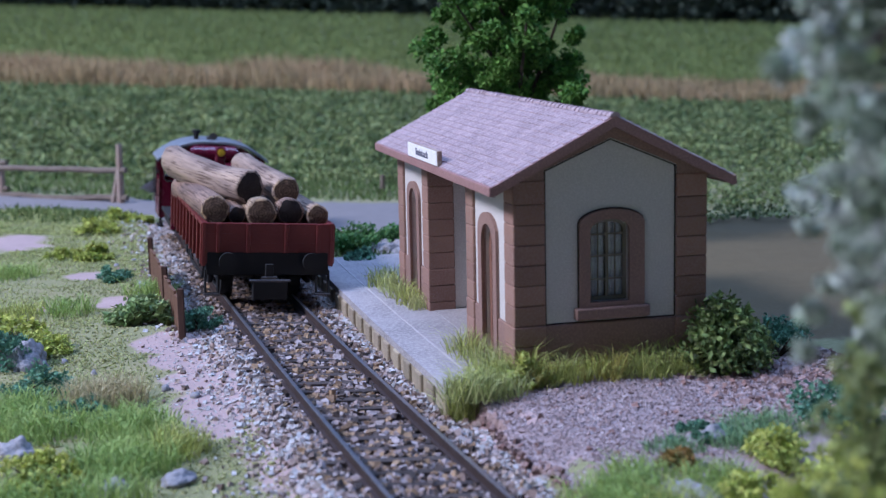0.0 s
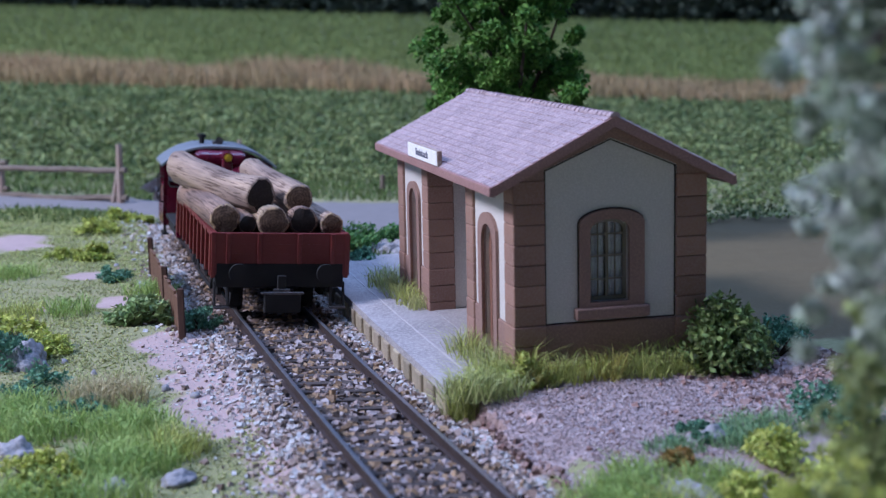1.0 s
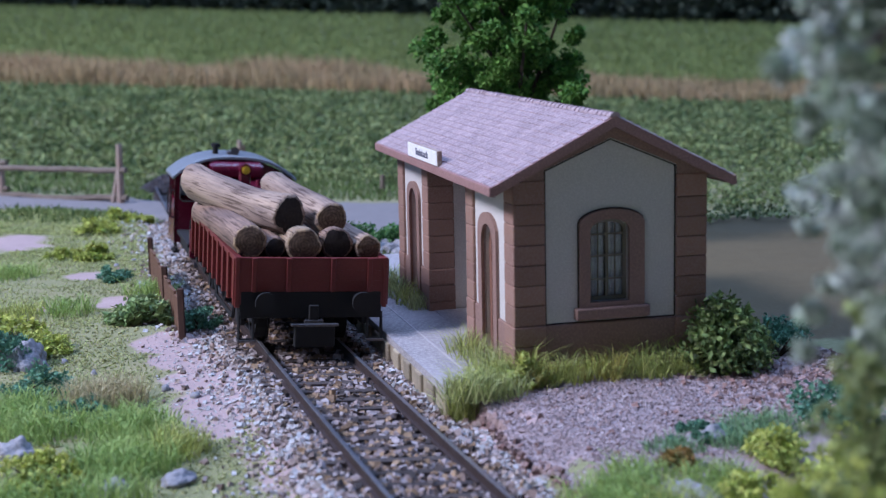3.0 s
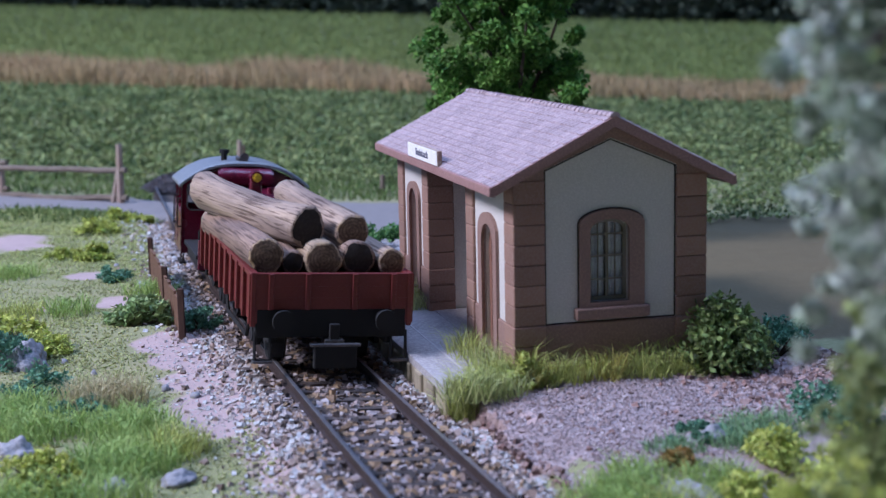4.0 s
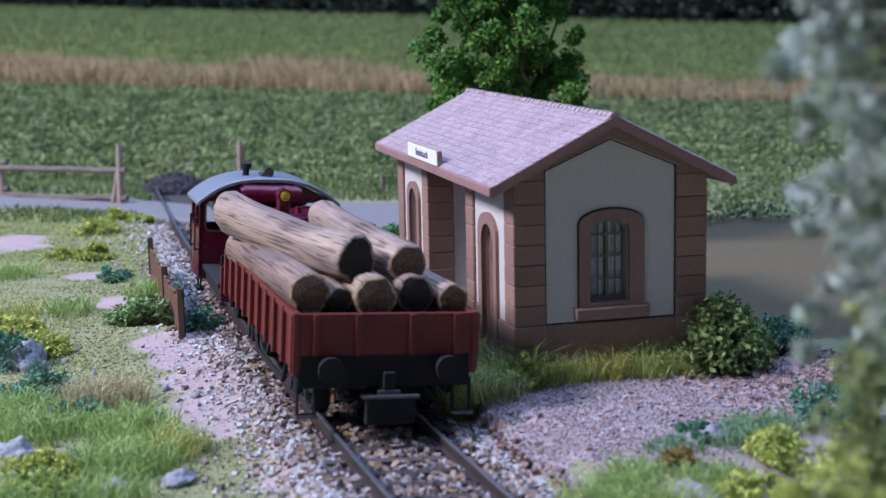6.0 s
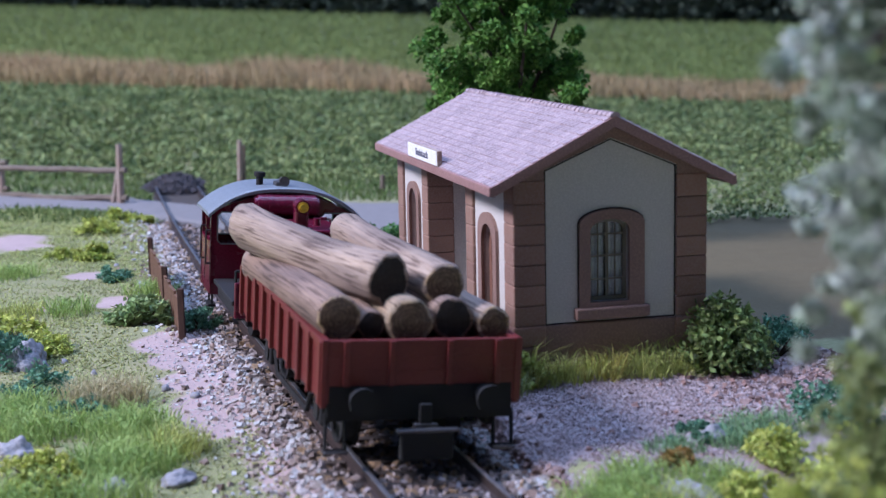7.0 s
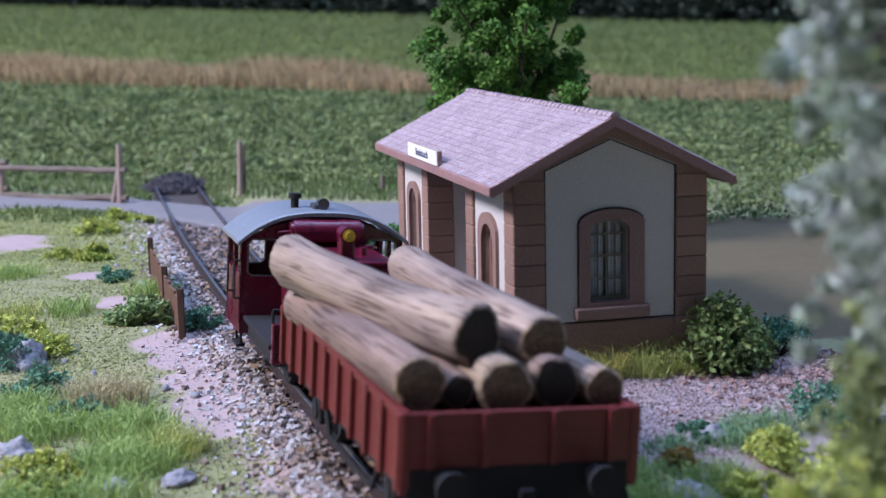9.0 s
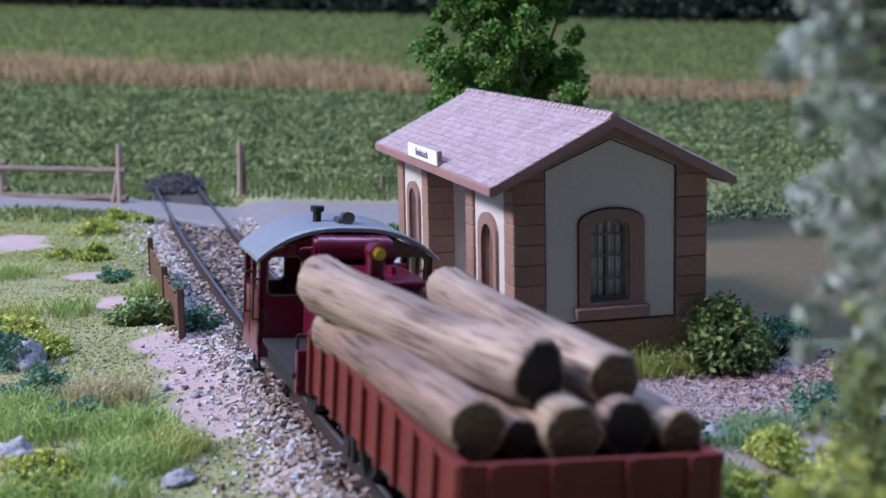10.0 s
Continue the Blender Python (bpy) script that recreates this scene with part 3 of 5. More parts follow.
def build_stones():
    rng = np.random.default_rng(3)
    n = 56000
    s = -140 + 425 * rng.random(n) ** 1.25
    l = rng.uniform(-32, 19, n)
    keep = (np.abs(np.abs(l) - 8.65) > 0.85) & ((np.abs(l) > 13) | (rng.random(n) < 0.9)) & ((np.abs(l) < 15) | ((l > 0) & (s > 20) & (l < 14.4 + 0.03 * (s - 20))) | (rng.random(n) < 0.7 * np.exp(-(np.abs(l) - 15) / 4.5))) & ~((l > 15.0 + 0.03 * np.clip(s - 20, 0, 200)) & (s > 16))
    s, l = s[keep], l[keep]
    p = on_track(s, l, 0.0)
    g = ground_z(p[:, 0], p[:, 1])
    between = np.abs(l) < 7.4
    z = np.where(np.abs(l) < 14, rail_z(s) - math.tan(radians(CANT)) * l - np.where(between, 2.7, 2.45) + 1.3 * smooth(9.8, 13.5, l) + rng.uniform(-0.7, 0.35, len(s)), g + rng.uniform(0, 0.4, len(s)))
    gap = ((s + 148) % 6.6)
    on_sleeper = between & ((gap < 1.2) | (gap > 5.4))
    z = np.where(on_sleeper, z + 0.45, z)
    ok = ~on_sleeper | (rng.random(len(s)) < 0.14)
    c = np.stack([p[:, 0], p[:, 1], z], -1)[ok]
    pale = (np.abs(l[ok]) + rng.normal(0, 1.6, len(c)) > 12.2)
    strew("track_ballast", c[~pale], rng.uniform(0.6, 1.4, (~pale).sum()), rng, M_BALLAST, "brown and rusty stone track ballast", "ballast")
    strew("shoulder_ballast", c[pale], 0.4 + 0.8 * rng.random(pale.sum()) ** 1.3, rng, M_BALLAST_PALE, "pale lilac grey stones on the track shoulder", "ballast")
    # pale grit: the heap before the gable and the sandy edges of the line
    n = 52000
    u, v = rng.uniform(-14, 66, n), rng.uniform(-64, 7, n)
    x, y = from_halt(u, v)
    s, l = side_of_track(x, y)
    ok = (l > heap_edge(s) + 0.2) & (v < 5 + 2 * np.sin(u)) & (v > -58 - 4 * np.sin(u * 0.13) + 0.3 * np.clip(u, 0, 60)) & (v > -10 - 0.95 * (62 - u))
    x, y, u = x[ok], y[ok], u[ok]
    lump = ripple(x * 1.7, y * 1.7, 5)
    c = np.stack([x, y, heap_z(x, y) + rng.uniform(-0.12, 0.12, len(x))], -1)
    clod = (smooth(24, 50, u) * 0.10 + 0.008 + 0.03 * (lump > 0.6)) > rng.random(len(x))
    strew("pale_gravel", c[~clod], 0.16 + 0.36 * rng.random((~clod).sum()) ** 2.2, rng, M_GRIT, "fine pale pinkish grey gravel before the gable", "gravel")
    strew("earth_clods", c[clod], rng.uniform(0.4, 1.3, clod.sum()), rng, M_CLOD, "reddish brown crumbs of earth on the gravel", "gravel")
    n = 9000
    x, y = rng.uniform(-75, -20, n), rng.uniform(215, 345, n)
    s, l = side_of_track(x, y)
    d = np.maximum(sandy(x, y), (1 - smooth(16, 24, np.abs(l))) * (l < -13) * 1.2)
    ok = (d > rng.random(n)) & (l < -14) & (l > -34 + rng.normal(0, 4, n))
    x, y = x[ok], y[ok]
    c = np.stack([x, y, ground_z(x, y)], -1)
    strew("sandy_grit", c, 0.12 + 0.45 * rng.random(len(c)) ** 3, rng, M_SAND, "pale sandy grit beside the track", "gravel")
    n = 100000
    x, y = rng.uniform(-170, -20, n), 195 + 300 * rng.random(n) ** 1.4
    s, l = side_of_track(x, y)
    ok = (l < -18) & (x > -0.36 * y - 20) & (0.55 + 0.8 * ripple(x, y, 12) > rng.random(n)) & (sandy(x, y) < 0.25 + 0.2 * rng.random(n)) & (on_road(x, y) < 0.2)
    x, y = x[ok], y[ok]
    c = np.stack([x, y, ground_z(x, y) + 0.1], -1)
    strew("moss_crumbs", c, 0.15 + 0.5 * rng.random(len(c)) ** 2.5, rng, MOSS, "crumbly green and straw moss on the meadow", "moss")
    # broken stone along the heap's edge
    n = 420
    s = rng.uniform(-45, 19, n)
    l = heap_edge(s) - 0.5 + rng.uniform(-0.7, 0.6, n)
    p = on_track(s, l)
    c = np.stack([p[:, 0], p[:, 1], np.where(rng.random(n) < 0.6, rail_z(s) - 3.6, -1.2) + rng.uniform(-0.4, 0.9, n)], -1)
    strew("bank_stones", c, rng.uniform(0.4, 1.1, n), rng, M_CLOD, "crumbling pinkish stone edge of the gravel heap", "stones")
    # the mound at the line's end
    n = 1800
    a, r = rng.uniform(0, 6.283, n), np.sqrt(rng.random(n))
    p = on_track(np.full(n, 388.0), 0 + 13 * r * np.cos(a), 0.0)
    x, y = p[:, 0], p[:, 1] + 14 * r * np.sin(a)
    c = np.stack([x, y, ground_z(x, y) + 6.0 * (1 - r ** 1.6)], -1)
    strew("cinder_mound", c, rng.uniform(1.5, 2.6, n), rng, M_COAL, "dark cinder mound at the end of the rails", "mound")


def rock(name, x, y, r, h, seed, mat=None, label="rough pale grey rock lying in the grass"):
    rng = random.Random(seed)
    bm = bmesh.new()
    bmesh.ops.create_icosphere(bm, subdivisions=4 if r > 2 else 2, radius=1.0)
    off = Vector((rng.random() * 50, rng.random() * 50, 0))
    for v in bm.verts:
        n = noise.noise(v.co * 1.3 + off) * 0.4 + abs(noise.noise(v.co * 2.6 + off)) * 0.3 + noise.noise(v.co * 7.0 + off) * 0.08
        v.co *= 1 + n
        v.co.x *= r
        v.co.y *= r * 0.75
        v.co.z *= h
    ob = part(name, bm, mat or M_ROCK, None, "", mm(x, y, gz(x, y) + h * 0.1, 0, 0, rng.uniform(0, 180)), smooth=True)
    return tagged(ob, label, "rock")


# ---- platform ----
FLARE = 0.030


def build_platform():
    top = 3.3
    plat = empty("station_platform", Matrix(), "low grey concrete platform edged with short timber piles", "platform", kind="structure")
    c = math.tan(radians(CANT))

    def strip(name, l0, l1, z1, s0, s1, label, z0=-4.0):
        ss = np.linspace(s0, s1, max(2, int((s1 - s0) / 6) + 1))
        verts, faces = [], []
        for s in ss:
            for l, z in ((l0, z0), (l0, z1), (l1, z1), (l1, z0)):
                p = on_track(np.array(s), l + FLARE * (s - 20))
                verts.append((p[0], p[1], z))
        for k in range(len(ss) - 1):
            for j in range(4):
                faces.append((4 * k + j, 4 * k + (j + 1) % 4, 4 * k + 4 + (j + 1) % 4, 4 * k + 4 + j))
        n = len(verts)
        faces += [(0, 1, 2, 3), (n - 4, n - 1, n - 2, n - 3)]
        return tagged(raw_mesh(name, verts, faces, M_PILE if name == "platform_core" else M_CONCRETE, parent=plat, sides=4), label)

    strip("edge_slab", 14.7, 21.3, top, 20.0, 166.5, "smooth concrete edge slab", 1.8)
    strip("platform_core", 14.85, 21.2, 1.75, 20.4, 166.0, "concrete core below the slabs")
    strip("paving", 21.34, 44, top - 0.02, 20.0, 167.0, "dusty concrete platform surface")
    strip("kerb_joint", 21.15, 21.5, top + 0.12, 20.0, 166.0, "pale joint line along the platform").data.materials[0] = M_JOINT
    pile = None
    s = 20.6
    while s < 165:
        p = on_track(np.array(s), 14.6 + FLARE * (s - 20))
        m = mm(p[0], p[1], 0, 0, 0, math.degrees(TH + K1 * s - FLARE))
        if pile is None:
            pile = part("edge_pile", box(-0.4, 0.6, -2.3, 2.3, -5, 1.85, 0.4), M_PILE, plat, "short weathered timber pile", m)
        else:
            again(pile, m)
        s += 9.2


# ---- the halt building ----
W, L = 36.9, 93.9
V1, V2 = 32.0, 64.6
EAVE_Z, RIDGE_Z, OE, OG = 38.55, 50.18, 4.4, 1.9
SLOPE = (RIDGE_Z - EAVE_Z) / (W / 2 + OE)


def roof_z(u):
    return RIDGE_Z - SLOPE * abs(u - W / 2)


def build_halt():
    halt = empty("station_building", HALT, "small cream plastered station building with brown stone corners", "building")
    under = 1.5
    base = -2.0

    def gable_outline():
        return [(0.3, base), (W - 0.3, base), (W - 0.3, roof_z(0) - under), (W / 2, RIDGE_Z - under), (0.3, roof_z(0) - under)]

    win = arch(14.3, 21.9, 16.3, 29.6, 31.6)
    front = part("wall", slab(gable_outline(), [win], lambda a, b, d: (a, 0.3 + d, b), 2.2), M_PLASTER, halt, "pale plastered gable wall")
    part("wall", slab(gable_outline(), [], lambda a, b, d: (a, L - 0.3 - d, b), 2.2), M_PLASTER, halt)
    eave = roof_z(0) - under
    d1, d2 = arch(13.4, 21.0, 3.0, 26.0, 29.4), arch(75.4, 82.6, 3.0, 26.0, 29.0)
    part("wall", slab([(0.3, base), (V1 - 0.3, base), (V1 - 0.3, eave), (0.3, eave)], [d1], lambda a, b, d: (0.3 + d, a, b), 2.2), M_PLASTER, halt)
    part("wall", slab([(V2 + 0.3, base), (L - 0.3, base), (L - 0.3, eave), (V2 + 0.3, eave)], [d2], lambda a, b, d: (0.3 + d, a, b), 2.2), M_PLASTER, halt)
    part("wall", box(W - 2.5, W - 0.3, 0.3, L - 0.3, base, eave), M_PLASTER, halt)
    for v in (V1 - 2.4, V2 + 0.3):
        part("porch_wall", box(0.5, 25, v, v + 2.1, base, eave - 0.3), M_PLASTER, halt, "plastered side wall of the porch")
    part("porch_wall", box(24, 26, V1 - 1, V2 + 1, base, eave - 0.3), M_PLASTER, halt)
    part("porch_floor", box(0.8, 24, V1 - 0.2, V2 + 0.2, base, 3.4), M_CONCRETE, halt, "concrete porch floor")
    part("porch_ceiling", box(0.4, 25, V1 - 1, V2 + 1, eave - 0.3, eave + 0.2), M_BARGE, halt)
    part("room_floor", box(2.4, W - 2.4, 2.4, V1 - 2.4, base, 2.6), M_DARK, halt)
    # stone courses at the corners
    shapes = {}
    courses = [12.7 + 3.72 * i for i in range(7)]
    rng = random.Random(8)

    def course(kind, u0, u1, v0, v1, z, h):
        key = (kind, round(u1 - u0, 1), round(v1 - v0, 1), h)
        m = mm(u0, v0, z)
        if key not in shapes:
            shapes[key] = part("corner_stone", box(0, u1 - u0, 0, v1 - v0, 0.015, h - 0.015, 0.28), M_STONE, halt, "", m)
        else:
            again(shapes[key], m)

    corners = [(-0.35, 5.75, -0.35, 5.6), (W - 5.75, W + 0.35, -0.35, 5.6), (-0.35, 5.75, V1 - 5.0, V1 + 0.3), (-0.35, 5.75, V2 - 0.3, V2 + 5.0),
               (-0.35, 5.75, L - 5.0, L + 0.35), (W - 5.75, W + 0.35, L - 5.0, L + 0.35)]
    for u0, u1, v0, v1 in corners:
        for z in [1.5, 5.22, 8.95] + courses:
            h = 3.72 if z < 33 else 4.2
            course("c", u0 - (0.12 if z < 12 else 0), u1, v0 - (0.12 if z < 12 else 0), v1, z, h)
    # plinth
    for (u0, u1, v0, v1) in ((5.6, W - 5.6, -0.1, 1.6),):
        part("plinth", box(u0, u1, v0, v1, base, 12.6, 0.3), M_STONE_PLAIN, halt, "brown stone plinth")
    for v0, v1 in ((5.4, 11.0), (23.4, V1 - 4.9), (V2 + 4.9, 73.2), (84.8, L - 4.9)):
        part("plinth", box(-0.1, 1.6, v0, v1, base, 12.3, 0.3), M_STONE_PLAIN, halt)
    part("plinth", box(W - 1.6, W + 0.1, 5.4, L - 4.9, base, 12.6, 0.3), M_STONE_PLAIN, halt)
    # dark joints round the plaster panel of the gable
    joint = [(5.75, 12.6), (W - 5.75, 12.6), (W - 5.75, 40.9), (W / 2, 46.2), (5.75, 40.9)]
    inner = [(6.0, 12.85), (W - 6.0, 12.85), (W - 6.0, 40.75), (W / 2, 45.95), (6.0, 40.75)]
    part("panel_joint", slab(joint, [inner], lambda a, b, d: (a, 0.22 + d, b), 0.2), M_DARK, halt, "dark joint line round the plaster")
    for side in (0, 1):
        band = [(5.6, 41.0), (W / 2, 46.4), (W / 2, RIDGE_Z - 1.2), (-1.0, roof_z(-1.0) - 1.2), (-1.0, 38.6), (5.6, 38.6)]
        if side:
            band = [(W - a, b) for a, b in band]
        part("gable_trim", slab(band, [], lambda a, b, d: (a, -0.1 + d, b), 0.5), M_STONE_PLAIN, halt, "brown stone trim under the gable roof")
    # gable window
    w = part("window", slab(arch(12.25, 24.85, 15.3, 30.8, 33.4), [arch(14.3, 21.9 + 0.0, 16.3, 29.6, 31.6)], lambda a, b, d: (a, -0.45 + d, b), 1.2), M_STONE_PLAIN, halt, "arched stone window surround")
    line = slab(arch(12.0, 25.1, 15.3, 30.9, 33.7), [arch(12.3, 24.8, 15.31, 30.8, 33.35)], lambda a, b, d: (a, 0.2 + d, b), 0.2)
    part("surround_joint", line, M_DARK, w)
    part("window_sill", box(11.3, 25.7, -1.3, 1.0, 13.2, 15.4, 0.35), M_STONE_PLAIN, w, "projecting stone sill")
    bm = slab(arch(14.2, 22.0, 16.2, 29.7, 31.7), [arch(15.0, 21.2, 17.1, 29.4, 30.9)], lambda a, b, d: (a, 1.3 + d, b), 0.7)
    part("window_frame", bm, M_WINDOW, w, "olive brown painted frame")
    for a in (17.95, 18.25):
        part("glazing_bar", box(a - 0.12, a + 0.12, 1.35, 1.85, 17.0, 30.9), M_WINDOW, w)
    for a in (16.4, 19.75):
        part("glazing_bar", box(a - 0.1, a + 0.1, 1.45, 1.8, 17.0, 30.6), M_WINDOW, w)
    for b in (20.3, 24.6, 28.6):
        part("glazing_bar", box(15.0, 21.2, 1.4, 1.82, b - 0.16, b + 0.16), M_WINDOW, w)
    pane = part("pane", slab(arch(14.8, 21.4, 16.9, 29.5, 31.2), [], lambda a, b, d: (a, 1.6 + d, b), 0.06), M_GLASS, w)
    pane.visible_shadow = False
    for a0, a1 in ((14.5, 17.9), (18.35, 21.8)):
        bm = bmesh.new()
        n = 24
        rows = []
        for i in range(n + 1):
            a = a0 + (a1 - a0) * i / n
            d = 2.45 + 0.3 * math.sin(i * 1.35)
            rows.append([bm.verts.new((a, d, z)) for z in (16.4, 31.4)])
        for p, q in zip(rows, rows[1:]):
            bm.faces.new((p[0], q[0], q[1], p[1]))
        r = bmesh.ops.extrude_face_region(bm, geom=list(bm.faces))
        bmesh.ops.translate(bm, vec=(0, 0.15, 0), verts=[x for x in r["geom"] if isinstance(x, bmesh.types.BMVert)])
        part("curtain", bm, M_CURTAIN, w, "white gathered curtain")
    # doors on the platform side
    for lo, hi, ring in ((13.4, 21.0, (10.9, 23.4, 27.6, 31.6)), (75.4, 82.6, (73.2, 84.8, 27.4, 31.0))):
        door = part("door", slab(arch(lo, hi, 2.8, 26.0, 29.4), [], lambda a, b, d: (1.3 + d, a, b), 0.8), M_DOOR, halt, "brown wooden arched door")
        for k in range(1, 4):
            v = lo + (hi - lo) * k / 4
            part("door_batten", box(1.15, 1.35, v - 0.15, v + 0.15, 3.2, 27.0), M_DOOR, door)
        part("handle", rod((0.7, lo + 1.2, 14.5), (1.35, lo + 1.2, 14.5), 0.25), M_STEEL, door, "small metal handle")
        part("door_surround", slab(arch(ring[0], ring[1], 2.6, ring[2], ring[3]), [arch(lo, hi, 2.61, 26.0, 29.4)], lambda a, b, d: (-0.35 + d, a, b), 1.0), M_STONE_PLAIN, halt, "arched brown stone door surround")
    # roof
    run = math.hypot(W / 2 + OE, RIDGE_Z - EAVE_Z)
    ang = math.atan(SLOPE)
    roof = part("roof", slab([(-OE, EAVE_Z - 1.2), (-OE, EAVE_Z), (W / 2, RIDGE_Z), (W + OE, EAVE_Z), (W + OE, EAVE_Z - 1.2), (W / 2, RIDGE_Z - 1.3)], [],
                             lambda a, b, d: (a, -OG + 0.1 + d, b), L + 2 * OG - 0.2), M_BARGE, halt, "shallow pitched roof of pale pinkish tiles")
    for v in (-OG - 0.5, L + OG - 0.1):
        for side in (0, 1):
            pts = [(-OE - 0.2, EAVE_Z - 1.7), (-OE - 0.2, EAVE_Z + 0.15), (W / 2, RIDGE_Z + 0.25), (W / 2, RIDGE_Z - 1.7)]
            if side:
                pts = [(W - a, b) for a, b in pts]
            part("barge_board", slab(pts, [], lambda a, b, d: (a, v + d, b), 0.6), M_BARGE, roof, "brown barge board")
    for u in (-OE - 0.9, W + OE + 0.1):
        part("eave_board", box(u, u + 0.8, -OG - 0.5, L + OG + 0.5, EAVE_Z - 1.6, EAVE_Z + 0.2, 0.25), M_BARGE, roof, "rounded eave board")
    rows, cols = 15, 45
    tw, th = (L + 2 * OG) / cols, run / rows

    def tile_bm():
        bm = bmesh.new()
        prof = [(0, 0.18), (0.10, 0.42), (0.30, 0.45), (0.42, 0.22), (0.9, 0.16), (1.0, 0.18)]
        top = [[bm.verts.new((x * tw, y, z + lift)) for x, z in prof] for y, lift in ((-0.25, 0.22), (th + 0.05, 0.0))]
        low = [bm.verts.new((x * tw, -0.25, -0.05)) for x, z in prof]
        for i in range(len(prof) - 1):
            bm.faces.new((top[0][i], top[0][i + 1], top[1][i + 1], top[1][i]))
            bm.faces.new((low[i], low[i + 1], top[0][i + 1], top[0][i]))
        return bm

    def tile_pose(side, r, c):
        # local x along the eave, local y up the slope
        if side == 0:
            frame_m = Matrix.Translation(Vector((-OE, L + OG, EAVE_Z)) * MM) @ Matrix(((0, math.cos(ang), -math.sin(ang), 0), (-1, 0, 0, 0), (0, math.sin(ang), math.cos(ang), 0), (0, 0, 0, 1)))
        else:
            frame_m = Matrix.Translation(Vector((W + OE, -OG, EAVE_Z)) * MM) @ Matrix(((0, -math.cos(ang), math.sin(ang), 0), (1, 0, 0, 0), (0, math.sin(ang), math.cos(ang), 0), (0, 0, 0, 1)))
        return frame_m @ mm(c * tw, r * th, rng.uniform(-0.04, 0.04), rng.uniform(-0.7, 0.7), 0, rng.uniform(-0.5, 0.5))

    first = None
    joined_v, joined_f, n0 = [], [], 0
    tb = tile_bm()
    tv = [v.co.copy() for v in tb.verts]
    tb.verts.index_update()
    tf = [[v.index for v in f.verts] for f in tb.faces]
    tb.free()
    for side in (0, 1):
        for r in range(rows):
            for c in range(cols):
                m = tile_pose(side, r, c)
                if side == 0 and c >= cols - 20:
                    if first is None:
                        first = part("roof_tile", tile_bm(), M_TILE, roof, "", m)
                    else:
                        again(first, m)
                else:
                    joined_v += [tuple((m @ (v * MM)) / MM) for v in tv]
                    joined_f += [[i + n0 for i in f] for f in tf]
                    n0 += len(tv)
    tagged(raw_mesh("roof_tiles_rest", joined_v, joined_f, M_TILE_ISL, "stuff", parent=roof, sides=4), "pale pinkish interlocking roof tiles")
    bm = bmesh.new()
    for k in range(7):
        a = math.pi * k / 6
        for y, r in ((0, 1.05), (2.55, 0.9)):
            bm.verts.new((r * math.cos(a), y, r * 0.8 * math.sin(a)))
    bm.verts.ensure_lookup_table()
    for k in range(6):
        bm.faces.new([bm.verts[i] for i in (2 * k, 2 * k + 2, 2 * k + 3, 2 * k + 1)])
    bm.faces.new([bm.verts[2 * k] for k in range(7)])
    cap = None
    v = -OG - 0.4
    while v < L + OG - 1:
        m = mm(W / 2, v, RIDGE_Z + 0.1 + rng.uniform(-0.05, 0.05), -1.5, 0, rng.uniform(-2, 2))
        if cap is None:
            cap = part("ridge_tile", bm, M_TILE, roof, "", m)
        else:
            again(cap, m)
        v += 2.4
    # name board on the eave
    m = HALT @ mm(-OE - 0.9, 47.4, EAVE_Z + 0.3)
    board = empty("station_sign", m, "small white station name board on the roof edge", "sign")
    part("board", box(0, 1.0, -13.0, 13.0, 0, 3.1, 0.1), M_PALEWOOD, board, "wooden backing board")
    part("face", box(-0.12, 0.02, -12.8, 12.8, 0.1, 3.0), M_SIGN, board, "white printed face")
    cu = bpy.data.curves.new("lettering", "FONT")
    cu.body, cu.align_x, cu.align_y = "Steinbach", "CENTER", "CENTER"
    cu.size, cu.extrude = 2.1 * MM, 0.04 * MM
    tmp = new("lettering", cu)
    bpy.context.view_layer.update()
    me = bpy.data.meshes.new_from_object(tmp.evaluated_get(bpy.context.evaluated_depsgraph_get()))
    bpy.data.objects.remove(tmp)
    ob = new("lettering", me)
    me.materials.clear()
    me.materials.append(M_INK)
    ob.parent = board
    ob.matrix_basis = Matrix.Translation(Vector((-0.16, 0, 1.55)) * MM) @ Matrix(((0, 0, -1, 0), (-1, 0, 0, 0), (0, 1, 0, 0), (0, 0, 0, 1))) @ Matrix.Diagonal((1.35, 1.0, 1.0, 1))
    tagged(ob, "dark blue station name lettering")


# ---- train ----
def bent(pts, r, name, mat, parent, label=""):
    return part(name, add_tube(bmesh.new(), pts, r), mat, parent, label)


def wheelset(parent, y, r=5.3):
    bm = rod((-11, 0, 0), (11, 0, 0), 1.0)
    ob = part("wheelset", bm, M_STEEL, parent, "steel axle with two wheels", mm(0, y, r))
    for x in (-8.6, 8.6):
        s = 1 if x > 0 else -1
        bm = rod((x - 1.2, 0, 0), (x + 1.2, 0, 0), r, n=28)
        add_rod(bm, (x - s * 1.2, 0, 0), (x - s * 1.6, 0, 0), r + 0.6, n=28)
        for k in range(4):
            a = k * math.pi / 2
            add_rod(bm, (x + s * 1.2, 2.7 * math.cos(a), 2.7 * math.sin(a)), (x + s * 1.4, 2.7 * math.cos(a), 2.7 * math.sin(a)), 0.8, n=8)
        part("wheel", bm, M_UNDER, ob, "dark disc wheel")
    return ob


